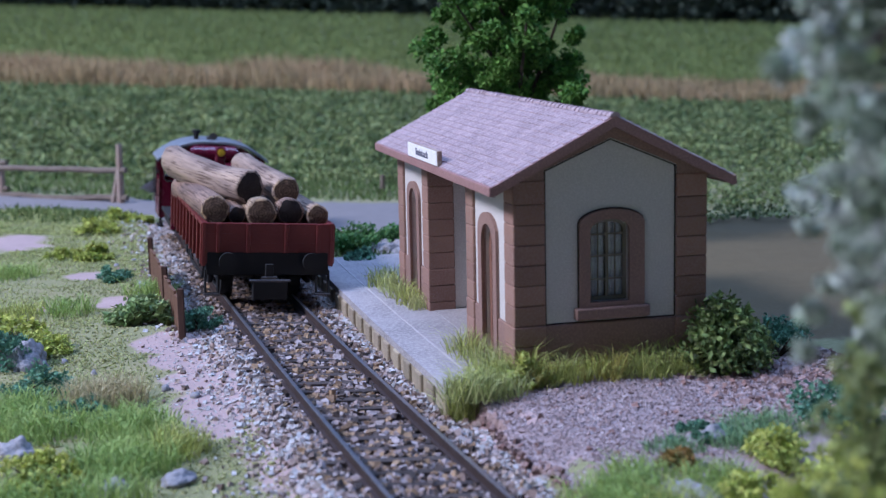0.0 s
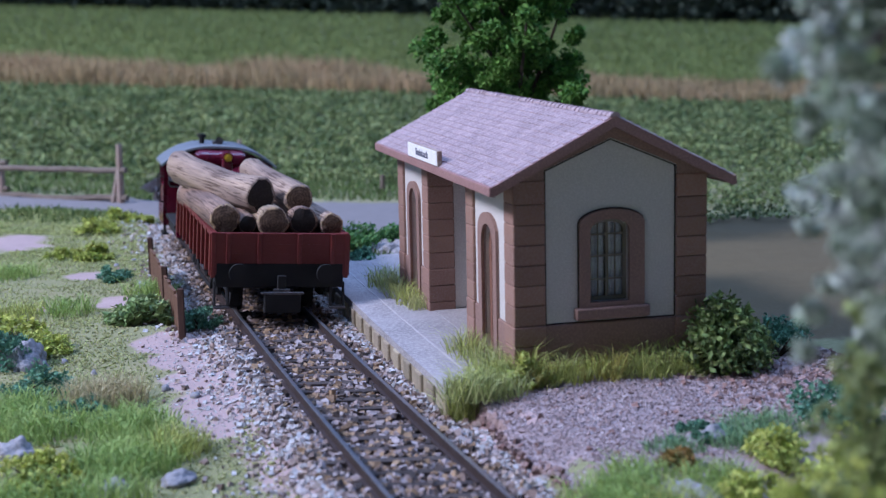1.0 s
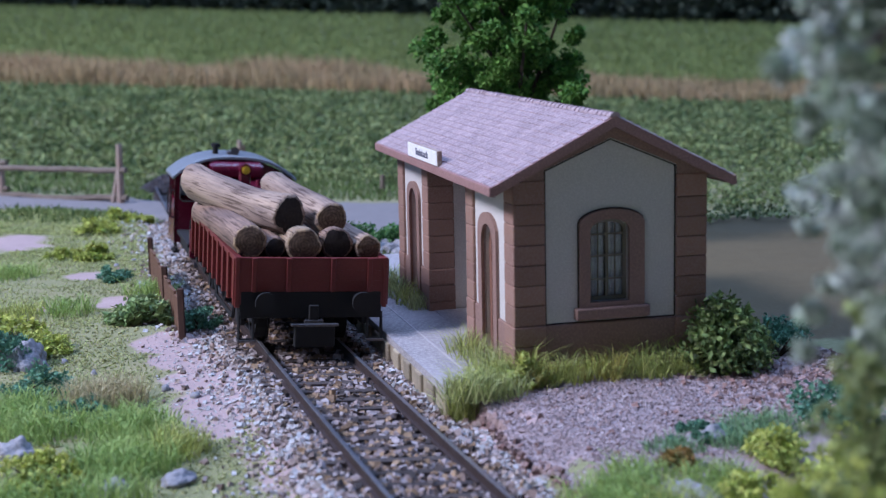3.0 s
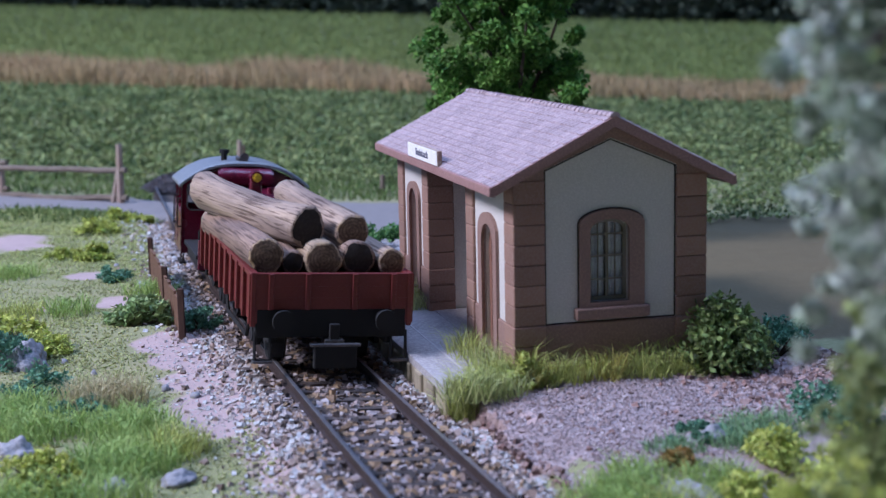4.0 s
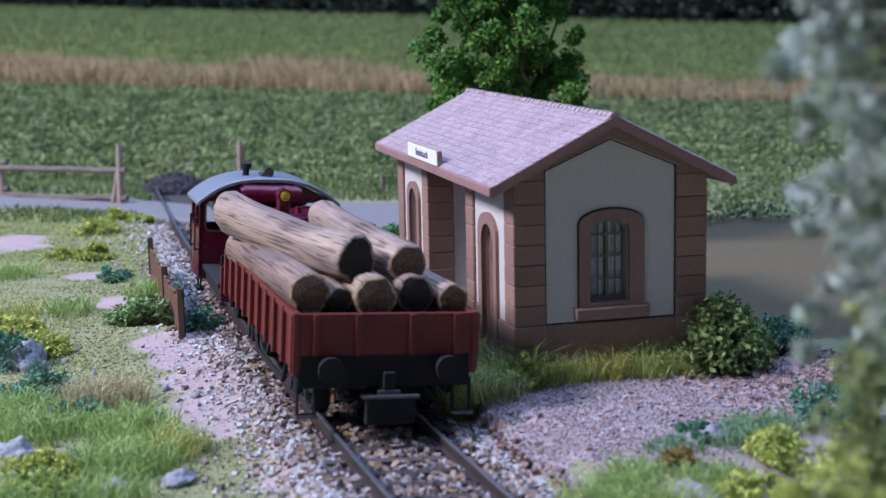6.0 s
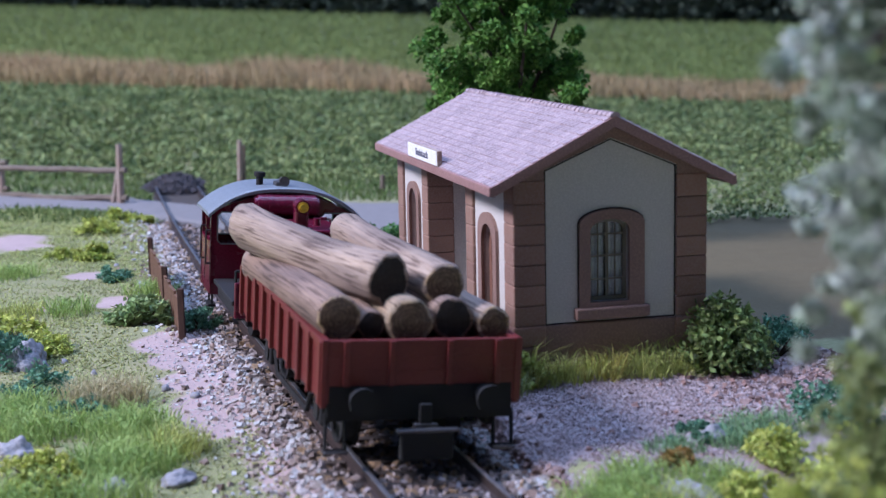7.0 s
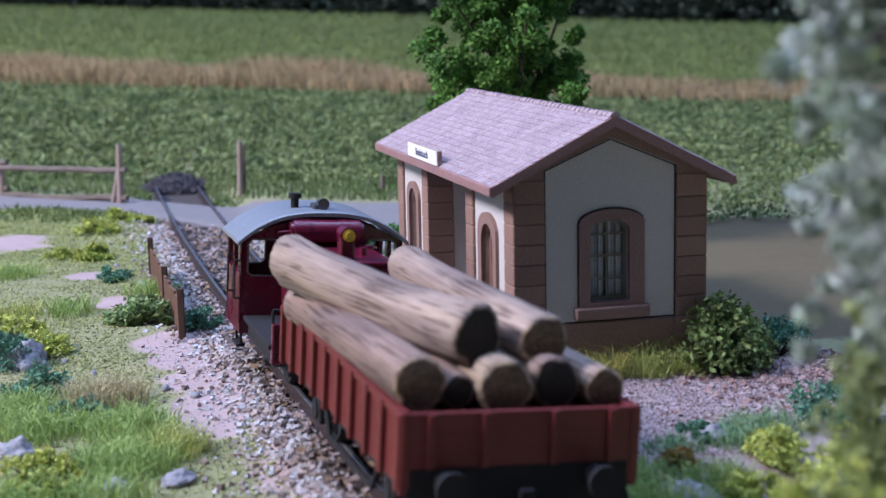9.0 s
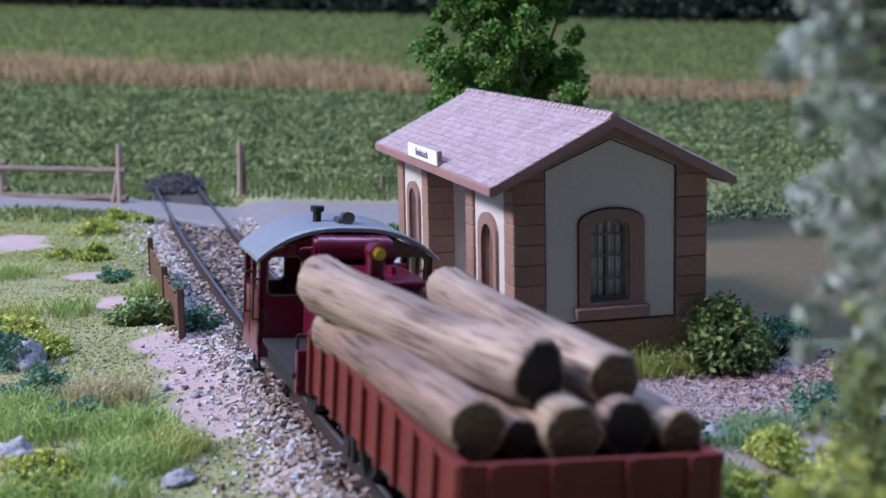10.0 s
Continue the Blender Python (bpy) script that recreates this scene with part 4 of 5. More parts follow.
def buffers(parent, y, face):
    for x in (-10, 10):
        bm = rod((x, y, 11.0), (x, y + face * 3.2, 11.0), 1.0, n=14)
        add_rod(bm, (x, y + face * 3.2, 11.0), (x, y + face * 3.9, 11.0), 2.2, n=20)
        add_rod(bm, (x, y, 11.0), (x, y + face * 1.4, 11.0), 1.5, n=14)
        part("buffer", bm, M_UNDER, parent, "round black buffer")


def coupler(parent, y, face):
    bm = box(-4.2, 4.2, min(y + face * 3.2, y + face * 4.6), max(y + face * 3.2, y + face * 4.6), 2.0, 6.4, 0.3)
    add_box(bm, -1.1, 1.1, min(y, y + face * 3.4), max(y, y + face * 3.4), 4.0, 6.0, 0.2)
    add_box(bm, -1.0, 1.0, min(y + face * 2.2, y + face * 3.0), max(y + face * 2.2, y + face * 3.0), 5.5, 10.4, 0.2)
    ob = part("coupler", bm, M_UNDER, parent, "large black loop coupler")
    bm = box(-4.9, 4.9, min(y + face * 3.2, y + face * 4.6), max(y + face * 3.2, y + face * 4.6), 6.3, 6.8, 0.15)
    add_box(bm, -1.9, 1.9, min(y + face * 2.4, y + face * 3.2), max(y + face * 2.4, y + face * 3.2), 6.3, 7.4, 0.2)
    part("coupler_plate", bm, M_STEEL, ob, "worn grey steel plate")


WL = 73.65


def build_wagon():
    wagon = empty("open_goods_wagon", Matrix(), "reddish brown low sided open goods wagon", "wagon")
    h = WL / 2
    part("floor", box(-14.6, 14.6, -h + 0.4, h - 0.4, 9.6, 11.0), M_UNDER, wagon)
    under = part("underframe", box(-13.0, 13.0, -h + 0.6, h - 0.6, 8.0, 9.7, 0.2), M_UNDER, wagon, "black underframe")
    for x in (-11.4, 11.4):
        part("sole_bar", box(x - 0.7, x + 0.7, -h + 0.5, h - 0.5, 5.9, 9.8, 0.2), M_UNDER, under)
    for y in (-h, h - 1.2):
        part("headstock", box(-14.8, 14.8, y, y + 1.2, 7.2, 12.8, 0.25), M_UNDER, wagon, "black headstock beam")
    top = 19.75
    for x in (-15.4, 14.4):
        side = part("side_wall", box(x, x + 1.0, -h, h, 10.0, top, 0.15), M_WAGON, wagon, "planked red brown side")
        out = -1 if x < 0 else 1
        xo = x if x < 0 else x + 1.0
        for z in (12.3, 14.7, 17.1):
            part("plank_edge", box(xo - 0.06, xo + 0.06, -h + 0.3, h - 0.3, z - 0.12, z + 0.12), M_WAGON, side)
        n = 9
        for i in range(n + 1):
            y = -h + 0.8 + (WL - 1.6) * i / n
            part("stake", box(min(xo, xo + out * 0.8), max(xo, xo + out * 0.8), y - 0.6, y + 0.6, 9.9, top - 0.2, 0.12), M_WAGON, side)
        part("top_rail", box(min(xo, xo + out * 0.5), max(xo, xo + out * 0.5), -h, h, top - 1.0, top + 0.1, 0.12), M_WAGON, side)
    for y, f in ((-h, -1), (h, 1)):
        y0, y1 = sorted((y, y - f * 1.0))
        end = part("end_wall", box(-14.9, 14.9, y0, y1, 12.7, top, 0.15), M_WAGON, wagon, "planked red brown end board")
        for x in (-12.0, -4.9, 4.3, 12.0):
            a, b = sorted((y, y + f * 0.55))
            part("end_rib", box(x - 0.5, x + 0.5, a, b, 12.7, top - 0.1, 0.12), M_WAGON, end)
        for z in (14.9, 17.1):
            part("plank_edge", box(-14.8, 14.8, y - 0.07, y + 0.07, z - 0.1, z + 0.1), M_WAGON, end)
        for x in (-15.35, 15.35):
            a, b = sorted((y + f * 0.1, y - f * 0.9))
            part("corner_post", box(x - 0.5, x + 0.5, a, b, 9.4, top + 0.1, 0.15), M_WAGON, end)
        buffers(wagon, y, f)
        coupler(wagon, y, f)
        for x in (-13.4, 13.4) if f < 0 else ():
            pts = [(x - 1.5, y + 0.5, 8.5), (x - 1.5, y - 0.4, 2.9), (x + 1.5, y - 0.4, 2.9), (x + 1.5, y + 0.5, 8.5)]
            step = bent(pts, 0.32, "step", M_UNDER, wagon, "black bracket step")
            part("step_plate", box(x - 1.9, x + 1.9, y - 1.5, y + 0.4, 2.5, 2.95, 0.12), M_STEEL, step, "worn grey foot plate")
    sets = []
    for y in (-22, 22):
        sets.append(wheelset(wagon, y))
        for x in (-12.2, 12.2):
            bm = box(x - 0.7, x + 0.7, y - 2.6, y + 2.6, 3.2, 8.2, 0.4)
            add_box(bm, x - 0.4, x + 0.4, y - 9, y + 9, 7.0, 7.9, 0.2)
            add_rod(bm, (x - 1.0, y, 5.3), (x + 1.0, y, 5.3), 1.7, n=14)
            part("axle_box", bm, M_UNDER, wagon, "black axle box with leaf spring")
    for x in (-12.6, 12.6):
        bent([(x, -16, 6.8), (x, -13, 3.0), (x, 13, 3.0), (x, 16, 6.8)], 0.45, "brake_rod", M_UNDER, wagon, "long grey brake rod")
    return wagon, sets


def log_mesh(name, p, q, r0, r1, seed, mat, end_mat, bow=(0, 0), label="", oval=1.0):
    """A log from p (nearer end) to q in the wagon's space; its local y runs along it."""
    rng = random.Random(seed)
    p, q = Vector(p), Vector(q)
    length = (q - p).length
    n, k = 40, 26
    off = Vector((rng.random() * 90, rng.random() * 90, rng.random() * 90))
    bm = bmesh.new()
    rings = []
    for i in range(k + 1):
        t = i / k
        y = t * length
        c = Vector((bow[0] * math.sin(math.pi * t), y, bow[1] * math.sin(math.pi * t)))
        ring = []
        for j in range(n):
            a = 2 * math.pi * j / n
            r = r0 + (r1 - r0) * t
            d = Vector((math.cos(a), 0, math.sin(a)))
            r *= 1 + 0.10 * noise.noise(d * 1.2 + Vector((0, y * 0.05, 0)) + off) + 0.06 * noise.noise(d * 4 + Vector((0, y * 0.03, 0)) + off) + 0.045 * noise.noise(d * 9 + Vector((0, y * 0.02, 0)) + off)
            if t > 0.86:
                r *= 1 + 0.10 * ((t - 0.86) / 0.14)
            wob = 0.35 * noise.noise(d * 2 + off) if i in (0, k) else 0
            ring.append(bm.verts.new(c + Vector((d.x * r * oval, wob, d.z * r))))
        rings.append(ring)
    for a, b in zip(rings, rings[1:]):
        for j in range(n):
            bm.faces.new((a[j], a[(j + 1) % n], b[(j + 1) % n], b[j]))
    inner = []
    for ring, sgn in ((rings[0], -1), (rings[-1], 1)):
        cen = sum((v.co for v in ring), Vector()) / n
        in1 = [bm.verts.new(cen + (v.co - cen) * (0.85 + 0.12 * noise.noise(Vector((v.co.x * 0.5, seed * 1.7, v.co.z * 0.5))) + 0.03 * rng.random()) + Vector((0, sgn * 0.12, 0))) for v in ring]
        mid = bm.verts.new(cen + Vector((0, sgn * 0.1, 0)))
        for j in range(n):
            f = bm.faces.new((ring[j], ring[(j + 1) % n], in1[(j + 1) % n], in1[j]))
            f.material_index = 2 if end_mat is not M_CHAR and noise.noise(Vector((j * 0.45, seed * 3.1, sgn))) > -0.12 else 0
            f = bm.faces.new((in1[j], in1[(j + 1) % n], mid))
            f.material_index = 1
    rot = (q - p).to_track_quat("Y", "Z").to_matrix().to_4x4()
    m = Matrix.Translation(p * MM) @ rot
    ob = part(name, bm, mat, None, "", m, smooth=True)
    ob.data.materials.append(end_mat)
    ob.data.materials.append(M_RIM)
    tagged(ob, label, "log", "logs on the wagon")
    return ob, m


def build_logs():
    y0 = -WL / 2
    logs = []
    spec = [  # near end, far end, radii, seed, bark, end, bow, width to height, label
        ((-12.4, y0 + 4.5, 22.3), (-12.9, y0 + 69, 20.6), 3.4, 3.6, 1, M_LOG_BROWN, M_LOGEND, (0, 0), 1.0, "smooth brown log with a cracked end"),
        ((-6.9, y0 + 5.5, 21.0), (-5.5, y0 + 66, 20.4), 2.1, 2.4, 2, M_LOG_BROWN, M_CHAR, (0, 0), 1.0, "thin brown log low in the pile"),
        ((-1.4, y0 + 3.0, 21.9), (-1.0, y0 + 68, 20.6), 3.5, 3.3, 3, M_LOG_PALE, M_LOGEND, (0, 0), 1.05, "pale log with a frayed end"),
        ((5.8, y0 + 4.0, 22.0), (5.2, y0 + 68, 20.6), 3.4, 3.4, 4, M_LOG_BROWN, M_CHAR, (0, 0), 1.0, "brown log with a dark mossy end"),
        ((12.3, y0 + 3.5, 21.4), (11.4, y0 + 66, 20.4), 2.7, 3.0, 5, M_LOG_GREY, M_LOGEND, (0, 0), 1.0, "thin grey log with a pale ringed end"),
        ((-3.6, y0 + 8.5, 27.3), (-16.4, y0 + 66, 28.2), 4.3, 4.1, 6, M_LOG_GREY, M_CHAR, (0.9, -1.2), 0.82, "thick weathered grey log with a charred end"),
        ((5.1, y0 + 7.5, 26.9), (2.4, y0 + 62, 28.0), 3.4, 3.2, 7, M_LOG_GREY, M_LOGEND, (0.6, -0.4), 1.0, "grey log with a dark hollow end"),
    ]
    for k, x in enumerate((-12.0, -6.0, 0.0, 6.0, 12.0)):
        spec.append(((x, y0 + 4.0, 15.0), (x, y0 + 68, 15.0), 3.4, 3.4, 10 + k, M_LOG_BROWN, M_CHAR, (0, 0), 0.86, "brown log on the wagon floor"))
    for p, q, r0, r1, seed, mat, e, bow, oval, label in spec:
        logs.append(log_mesh("log", p, q, r0, r1, seed, mat, e, bow, label, oval))
    return logs


def build_loco():
    """Local y runs away from the camera; the cab's front is at y = 6."""
    loco = empty("diesel_shunter", Matrix(), "small dark red diesel shunter with a grey cab roof", "locomotive")
    c0, c1 = 6.0, 23.0
    part("frame", box(-14.5, 14.5, -22.0, 27.0, 5.5, 8.6, 0.3), M_UNDER, loco, "black running frame")
    part("footplate", box(-15.5, 15.5, -22.0, 27.0, 8.6, 9.6, 0.2), M_UNDER, loco, "dark footplate")
    for y in (-22.8, 26.2):
        part("buffer_beam", box(-15.0, 15.0, y, y + 1.4, 6.0, 13.5, 0.25), M_LOCO, loco, "dark red buffer beam")
    buffers(loco, -22.8, -1)
    coupler(loco, -22.0, -1)
    part("hood", box(-8.3, 8.3, -17.0, c0, 9.4, 23.4, 1.1), M_LOCO, loco, "dark red engine hood")
    part("hood_lid", box(-8.8, 8.8, -17.4, c0, 22.9, 23.9, 0.35), M_LOCO, loco)
    for x in (-4.5, 4.5):
        part("filler_cap", rod((x, -9, 23.8), (x, -9, 25.4), 0.8, n=12), M_LOCO, loco)
    for i in range(6):
        part("grille_bar", box(-5.5, 5.5, -17.35, -16.9, 12 + i * 1.5, 12.6 + i * 1.5, 0.1), M_UNDER, loco)
    # cab: walls with windows
    w = 16.3
    def top(x, h=25.4, rise=4.6):
        return h + rise * (1 - (x / w) ** 2)
    prof = [(-w, 6.0), (w, 6.0)] + [(w - 2 * w * i / 16, top(w - 2 * w * i / 16) - 1.0) for i in range(17)]
    def rounded(a0, a1, b0, b1, r=0.7):
        return [(a0 + r, b0), (a1 - r, b0), (a1, b0 + r), (a1, b1 - r), (a1 - r, b1), (a0 + r, b1), (a0, b1 - r), (a0, b0 + r)]
    wins = [rounded(-14.8, -8.7, 17.6, 24.6), rounded(8.7, 14.8, 17.6, 24.6)]
    for y in (c0, c1 - 0.9):
        wall = part("cab_wall", slab(prof, wins, lambda a, b, d: (a, y + d, b), 0.9), M_LOCO, loco, "dark red cab end with two windows")
        for x in (-11.75, 11.75):
            hole = rounded(x - 3.0, x + 3.0, 17.65, 24.55)
            out = rounded(x - 3.3, x + 3.3, 17.35, 24.85, 0.9)
            part("window_seal", slab(out, [hole], lambda a, b, d: (a, y - 0.15 + d, b), 0.3), M_SEAL, wall, "thin grey window seal")
            pane = part("pane", slab(hole, [], lambda a, b, d: (a, y + 0.4 + d, b), 0.08), M_GLASS, wall)
            pane.visible_shadow = False
    for x in (-w, w - 0.9):
        side = [(c0, 6.0), (c1, 6.0), (c1, 24.6), (c0, 24.6)]
        win = rounded(c0 + 1.8, c0 + 8.4, 17.6, 23.8)
        win2 = rounded(c0 + 10.2, c1 - 1.6, 17.6, 23.8)
        wall = part("cab_side", slab(side, [win, win2], lambda a, b, d: (x + d, a, b), 0.9), M_LOCO, loco, "dark red cab side with door")
        xo = x - 0.02 if x < 0 else x + 0.92
        for yy in (c0 + 1.0, c0 + 9.4, c1 - 0.8):
            part("door_gap", box(xo - 0.05, xo + 0.05, yy - 0.12, yy + 0.12, 8.0, 24.0), M_UNDER, wall)
        ho = -1 if x < 0 else 1
        xb = x if x < 0 else x + 0.9
        for yy in (c0 + 0.4, c0 + 9.0):
            bent([(xb, yy, 20.5), (xb + ho * 1.1, yy, 20.5), (xb + ho * 1.1, yy, 13.0), (xb, yy, 13.0)], 0.22, "handrail", M_WIRE, wall, "thin wire handrail")
        part("pane", slab(win, [], lambda a, b, d: (x + 0.4 + d, a, b), 0.08), M_GLASS, wall).visible_shadow = False
    part("cab_floor", box(-15.3, 15.3, c0 + 0.9, c1 - 0.9, 9.0, 10.0), M_UNDER, loco)
    part("control_desk", box(-9, 9, c0 + 1.2, c0 + 4.0, 10.0, 16.5, 0.4), M_UNDER, loco)
    # roof: a bowed shell
    bm = bmesh.new()
    n = 22
    rows = []
    for y in (c0 - 1.8, c0 - 1.4, c1 + 1.4, c1 + 1.8):
        lip = -0.25 if y in (c0 - 1.8, c1 + 1.8) else 0
        row = []
        for i in range(n + 1):
            x = -w - 0.9 + (2 * w + 1.8) * i / n
            e = abs(x) / (w + 0.9)
            row.append(bm.verts.new((x, y, 24.6 + 5.9 * (1 - e ** 2.7) + lip)))
        rows.append(row)
    for a, b in zip(rows, rows[1:]):
        for i in range(n):
            bm.faces.new((a[i], a[i + 1], b[i + 1], b[i]))
    r = bmesh.ops.extrude_face_region(bm, geom=list(bm.faces))
    bmesh.ops.translate(bm, vec=(0, 0, -0.7), verts=[v for v in r["geom"] if isinstance(v, bmesh.types.BMVert)])
    roof = part("cab_roof", bm, M_LOCOROOF, loco, "bowed light grey cab roof", smooth=False)
    part("vent", rod((-4.6, 13, 29.6), (-4.6, 13, 32.4), 0.8, n=14), M_UNDER, roof, "small roof vent")
    part("vent_cap", rod((-4.6, 13, 32.2), (-4.6, 13, 33.2), 1.3, n=14), M_UNDER, roof)
    bm = box(-1.6, 1.2, 8.5, 12.5, 29.8, 31.4, 0.3)
    add_rod(bm, (0.2, 7.6, 31.6), (0.2, 11.5, 31.6), 1.2, 0.7, n=14)
    part("horn", bm, M_STEEL, roof, "grey metal horn")
    for y in (c0 + 5.5, c0 + 11):
        part("roof_seam", box(-w, w, y - 0.12, y + 0.12, 24.2, 24.9), M_LOCOROOF, roof)
    # cylinder across the cab front, lamp post
    bm = rod((-6.6, c0 - 2.4, 26.6), (6.6, c0 - 2.4, 26.6), 2.4, n=26)
    for x in (-7.3, 6.6):
        add_rod(bm, (x, c0 - 2.4, 26.6), (x + 0.7, c0 - 2.4, 26.6), 1.9, n=26)
    tank = part("air_tank", bm, M_LOCO, loco, "dark red cylinder across the cab front")
    for x in (-4.2, 3.6):
        part("tank_band", rod((x, c0 - 2.4, 26.6), (x + 0.6, c0 - 2.4, 26.6), 2.52, n=26), M_LOCO, tank)
    bent([(-7.2, c0 - 2.4, 26.6), (-9.4, c0 - 2.4, 26.4), (-9.4, c0 - 0.2, 25.6)], 0.3, "pipe", M_LOCO, tank)
    bent([(6.8, c0 - 7, 24.4), (8.2, c0 - 7, 24.4), (10.5, c0 - 1.5, 23.4), (10.5, c0, 22.0)], 0.3, "pipe", M_LOCO, loco)
    bm = box(-1.45, 1.45, -15.2, -12.2, 23.7, 28.4, 0.5)
    add_rod(bm, (0, -15.9, 28.6), (0, -12.0, 28.6), 1.55, n=22)
    lamp = part("headlamp", bm, M_LOCO, loco, "dark red headlamp housing")
    bm = bmesh.new()
    add_rod(bm, (0, -16.3, 28.6), (0, -15.7, 28.6), 1.15, n=24)
    part("lamp_ring", bm, M_BRASS, lamp, "shiny yellow lamp ring")
    part("lens", rod((0, -16.45, 28.6), (0, -16.25, 28.6), 0.75, 0.85, n=20), M_LENS, lamp, "amber lamp lens")
    sets = [wheelset(loco, y, 5.6) for y in (-11, 16)]
    for x in (-15.2, 15.2):
        part("cab_step", box(x - 0.9, x + 0.9, 10, 16, 2.4, 3.0, 0.1), M_UNDER, loco, "black cab step")
        for y in (10.3, 15.7):
            part("step_hanger", box(x - 0.2, x + 0.2, y - 0.25, y + 0.25, 2.8, 6.5), M_UNDER, loco)
        bent([(x * 0.97, -21.6, 9.5), (x * 0.97, -21.6, 15.8), (x * 0.6, -21.6, 15.8), (x * 0.6, -21.6, 9.5)], 0.3, "handrail", M_UNDER, loco, "black shunter handrail")
    return loco, sets


# ---- plants ----
def blades(name, x, y, h, rng, mat, label, category="grass", lean=0.5, width=0.22, kind="stuff", z=None):
    """Curved grass blades of two pieces each, rooted at x, y."""
    n = len(x)
    z0 = ground_z(x, y) - 0.15 if z is None else z
    a = rng.uniform(0, 2 * np.pi, n)
    hh = h * rng.uniform(0.55, 1.15, n)
    out = lean * rng.uniform(0.1, 1.0, n) * hh
    dx, dy = np.cos(a), np.sin(a)
    b = rng.uniform(0, 2 * np.pi, n)
    wx, wy = np.cos(b) * width / 2, np.sin(b) * width / 2
    v = np.empty((n, 5, 3))
    v[:, 0] = np.stack([x - wx, y - wy, z0], -1)
    v[:, 1] = np.stack([x + wx, y + wy, z0], -1)
    mx, my, mz = x + dx * out * 0.35, y + dy * out * 0.35, z0 + hh * 0.6
    v[:, 2] = np.stack([mx - wx * 0.8, my - wy * 0.8, mz], -1)
    v[:, 3] = np.stack([mx + wx * 0.8, my + wy * 0.8, mz], -1)
    v[:, 4] = np.stack([x + dx * out, y + dy * out, z0 + hh * (1 - 0.15 * lean)], -1)
    f = np.array([(0, 1, 3), (0, 3, 2), (2, 3, 4)])[None] + (np.arange(n) * 5)[:, None, None]
    return raw_mesh(name, v.reshape(-1, 3), f.reshape(-1, 3), mat, kind, label, category)


def leaves_mesh(c, size, rng):
    """Small folded leaves at the centres c."""
    n = len(c)
    d = rng.normal(size=(n, 3))
    d /= np.linalg.norm(d, axis=1)[:, None]
    e = np.cross(d, rng.normal(size=(n, 3)))
    e /= np.linalg.norm(e, axis=1)[:, None]
    g = np.cross(d, e)
    s = (size * rng.uniform(0.6, 1.3, n))[:, None]
    v = np.stack([c - d * s, c + e * s * 0.55 + g * s * 0.2, c + d * s, c - e * s * 0.55 + g * s * 0.2], 1)
    f = np.array([(0, 1, 2), (0, 2, 3)])[None] + (np.arange(n) * 4)[:, None, None]
    return v.reshape(-1, 3), f.reshape(-1, 3)


def clump_points(rng, centres, radii, per):
    p = []
    for c, r in zip(centres, radii):
        q = rng.normal(size=(per, 3))
        q /= np.linalg.norm(q, axis=1)[:, None]
        q *= rng.uniform(0.35, 1.05, per)[:, None] * r
        q[:, 2] *= 0.8
        p.append(q + c)
    return np.concatenate(p)


def bush(name, x, y, r, h, seed, mat, label, leaf=0.7, clumps=26, per=60, category="bush", z=None, aspect=1.0):
    rng = np.random.default_rng(seed)
    z0 = gz(x, y) if z is None else z
    a, t = rng.uniform(0, 6.283, clumps), np.sqrt(rng.random(clumps))
    zz = h * (0.15 + 0.75 * rng.random(clumps)) * (1 - 0.55 * t ** 2)
    cen = np.stack([r * 0.8 * t * np.cos(a) * aspect, r * 0.8 * t * np.sin(a), zz], -1)
    rad = rng.uniform(0.22, 0.38, clumps) * min(r, h) * 1.1
    v, f = leaves_mesh(clump_points(rng, cen, rad, per), leaf, rng)
    thing = empty(name, mm(x, y, z0), label, category)
    bm = bmesh.new()
    for k in range(min(9, clumps)):
        add_rod(bm, (0, 0, -0.5), tuple(cen[k] * 0.9), 0.35, 0.12, n=5)
    part("stem", bm, M_BARK, thing, "thin brown stems")
    raw_mesh("foliage", v, f, mat, parent=thing)
    return thing


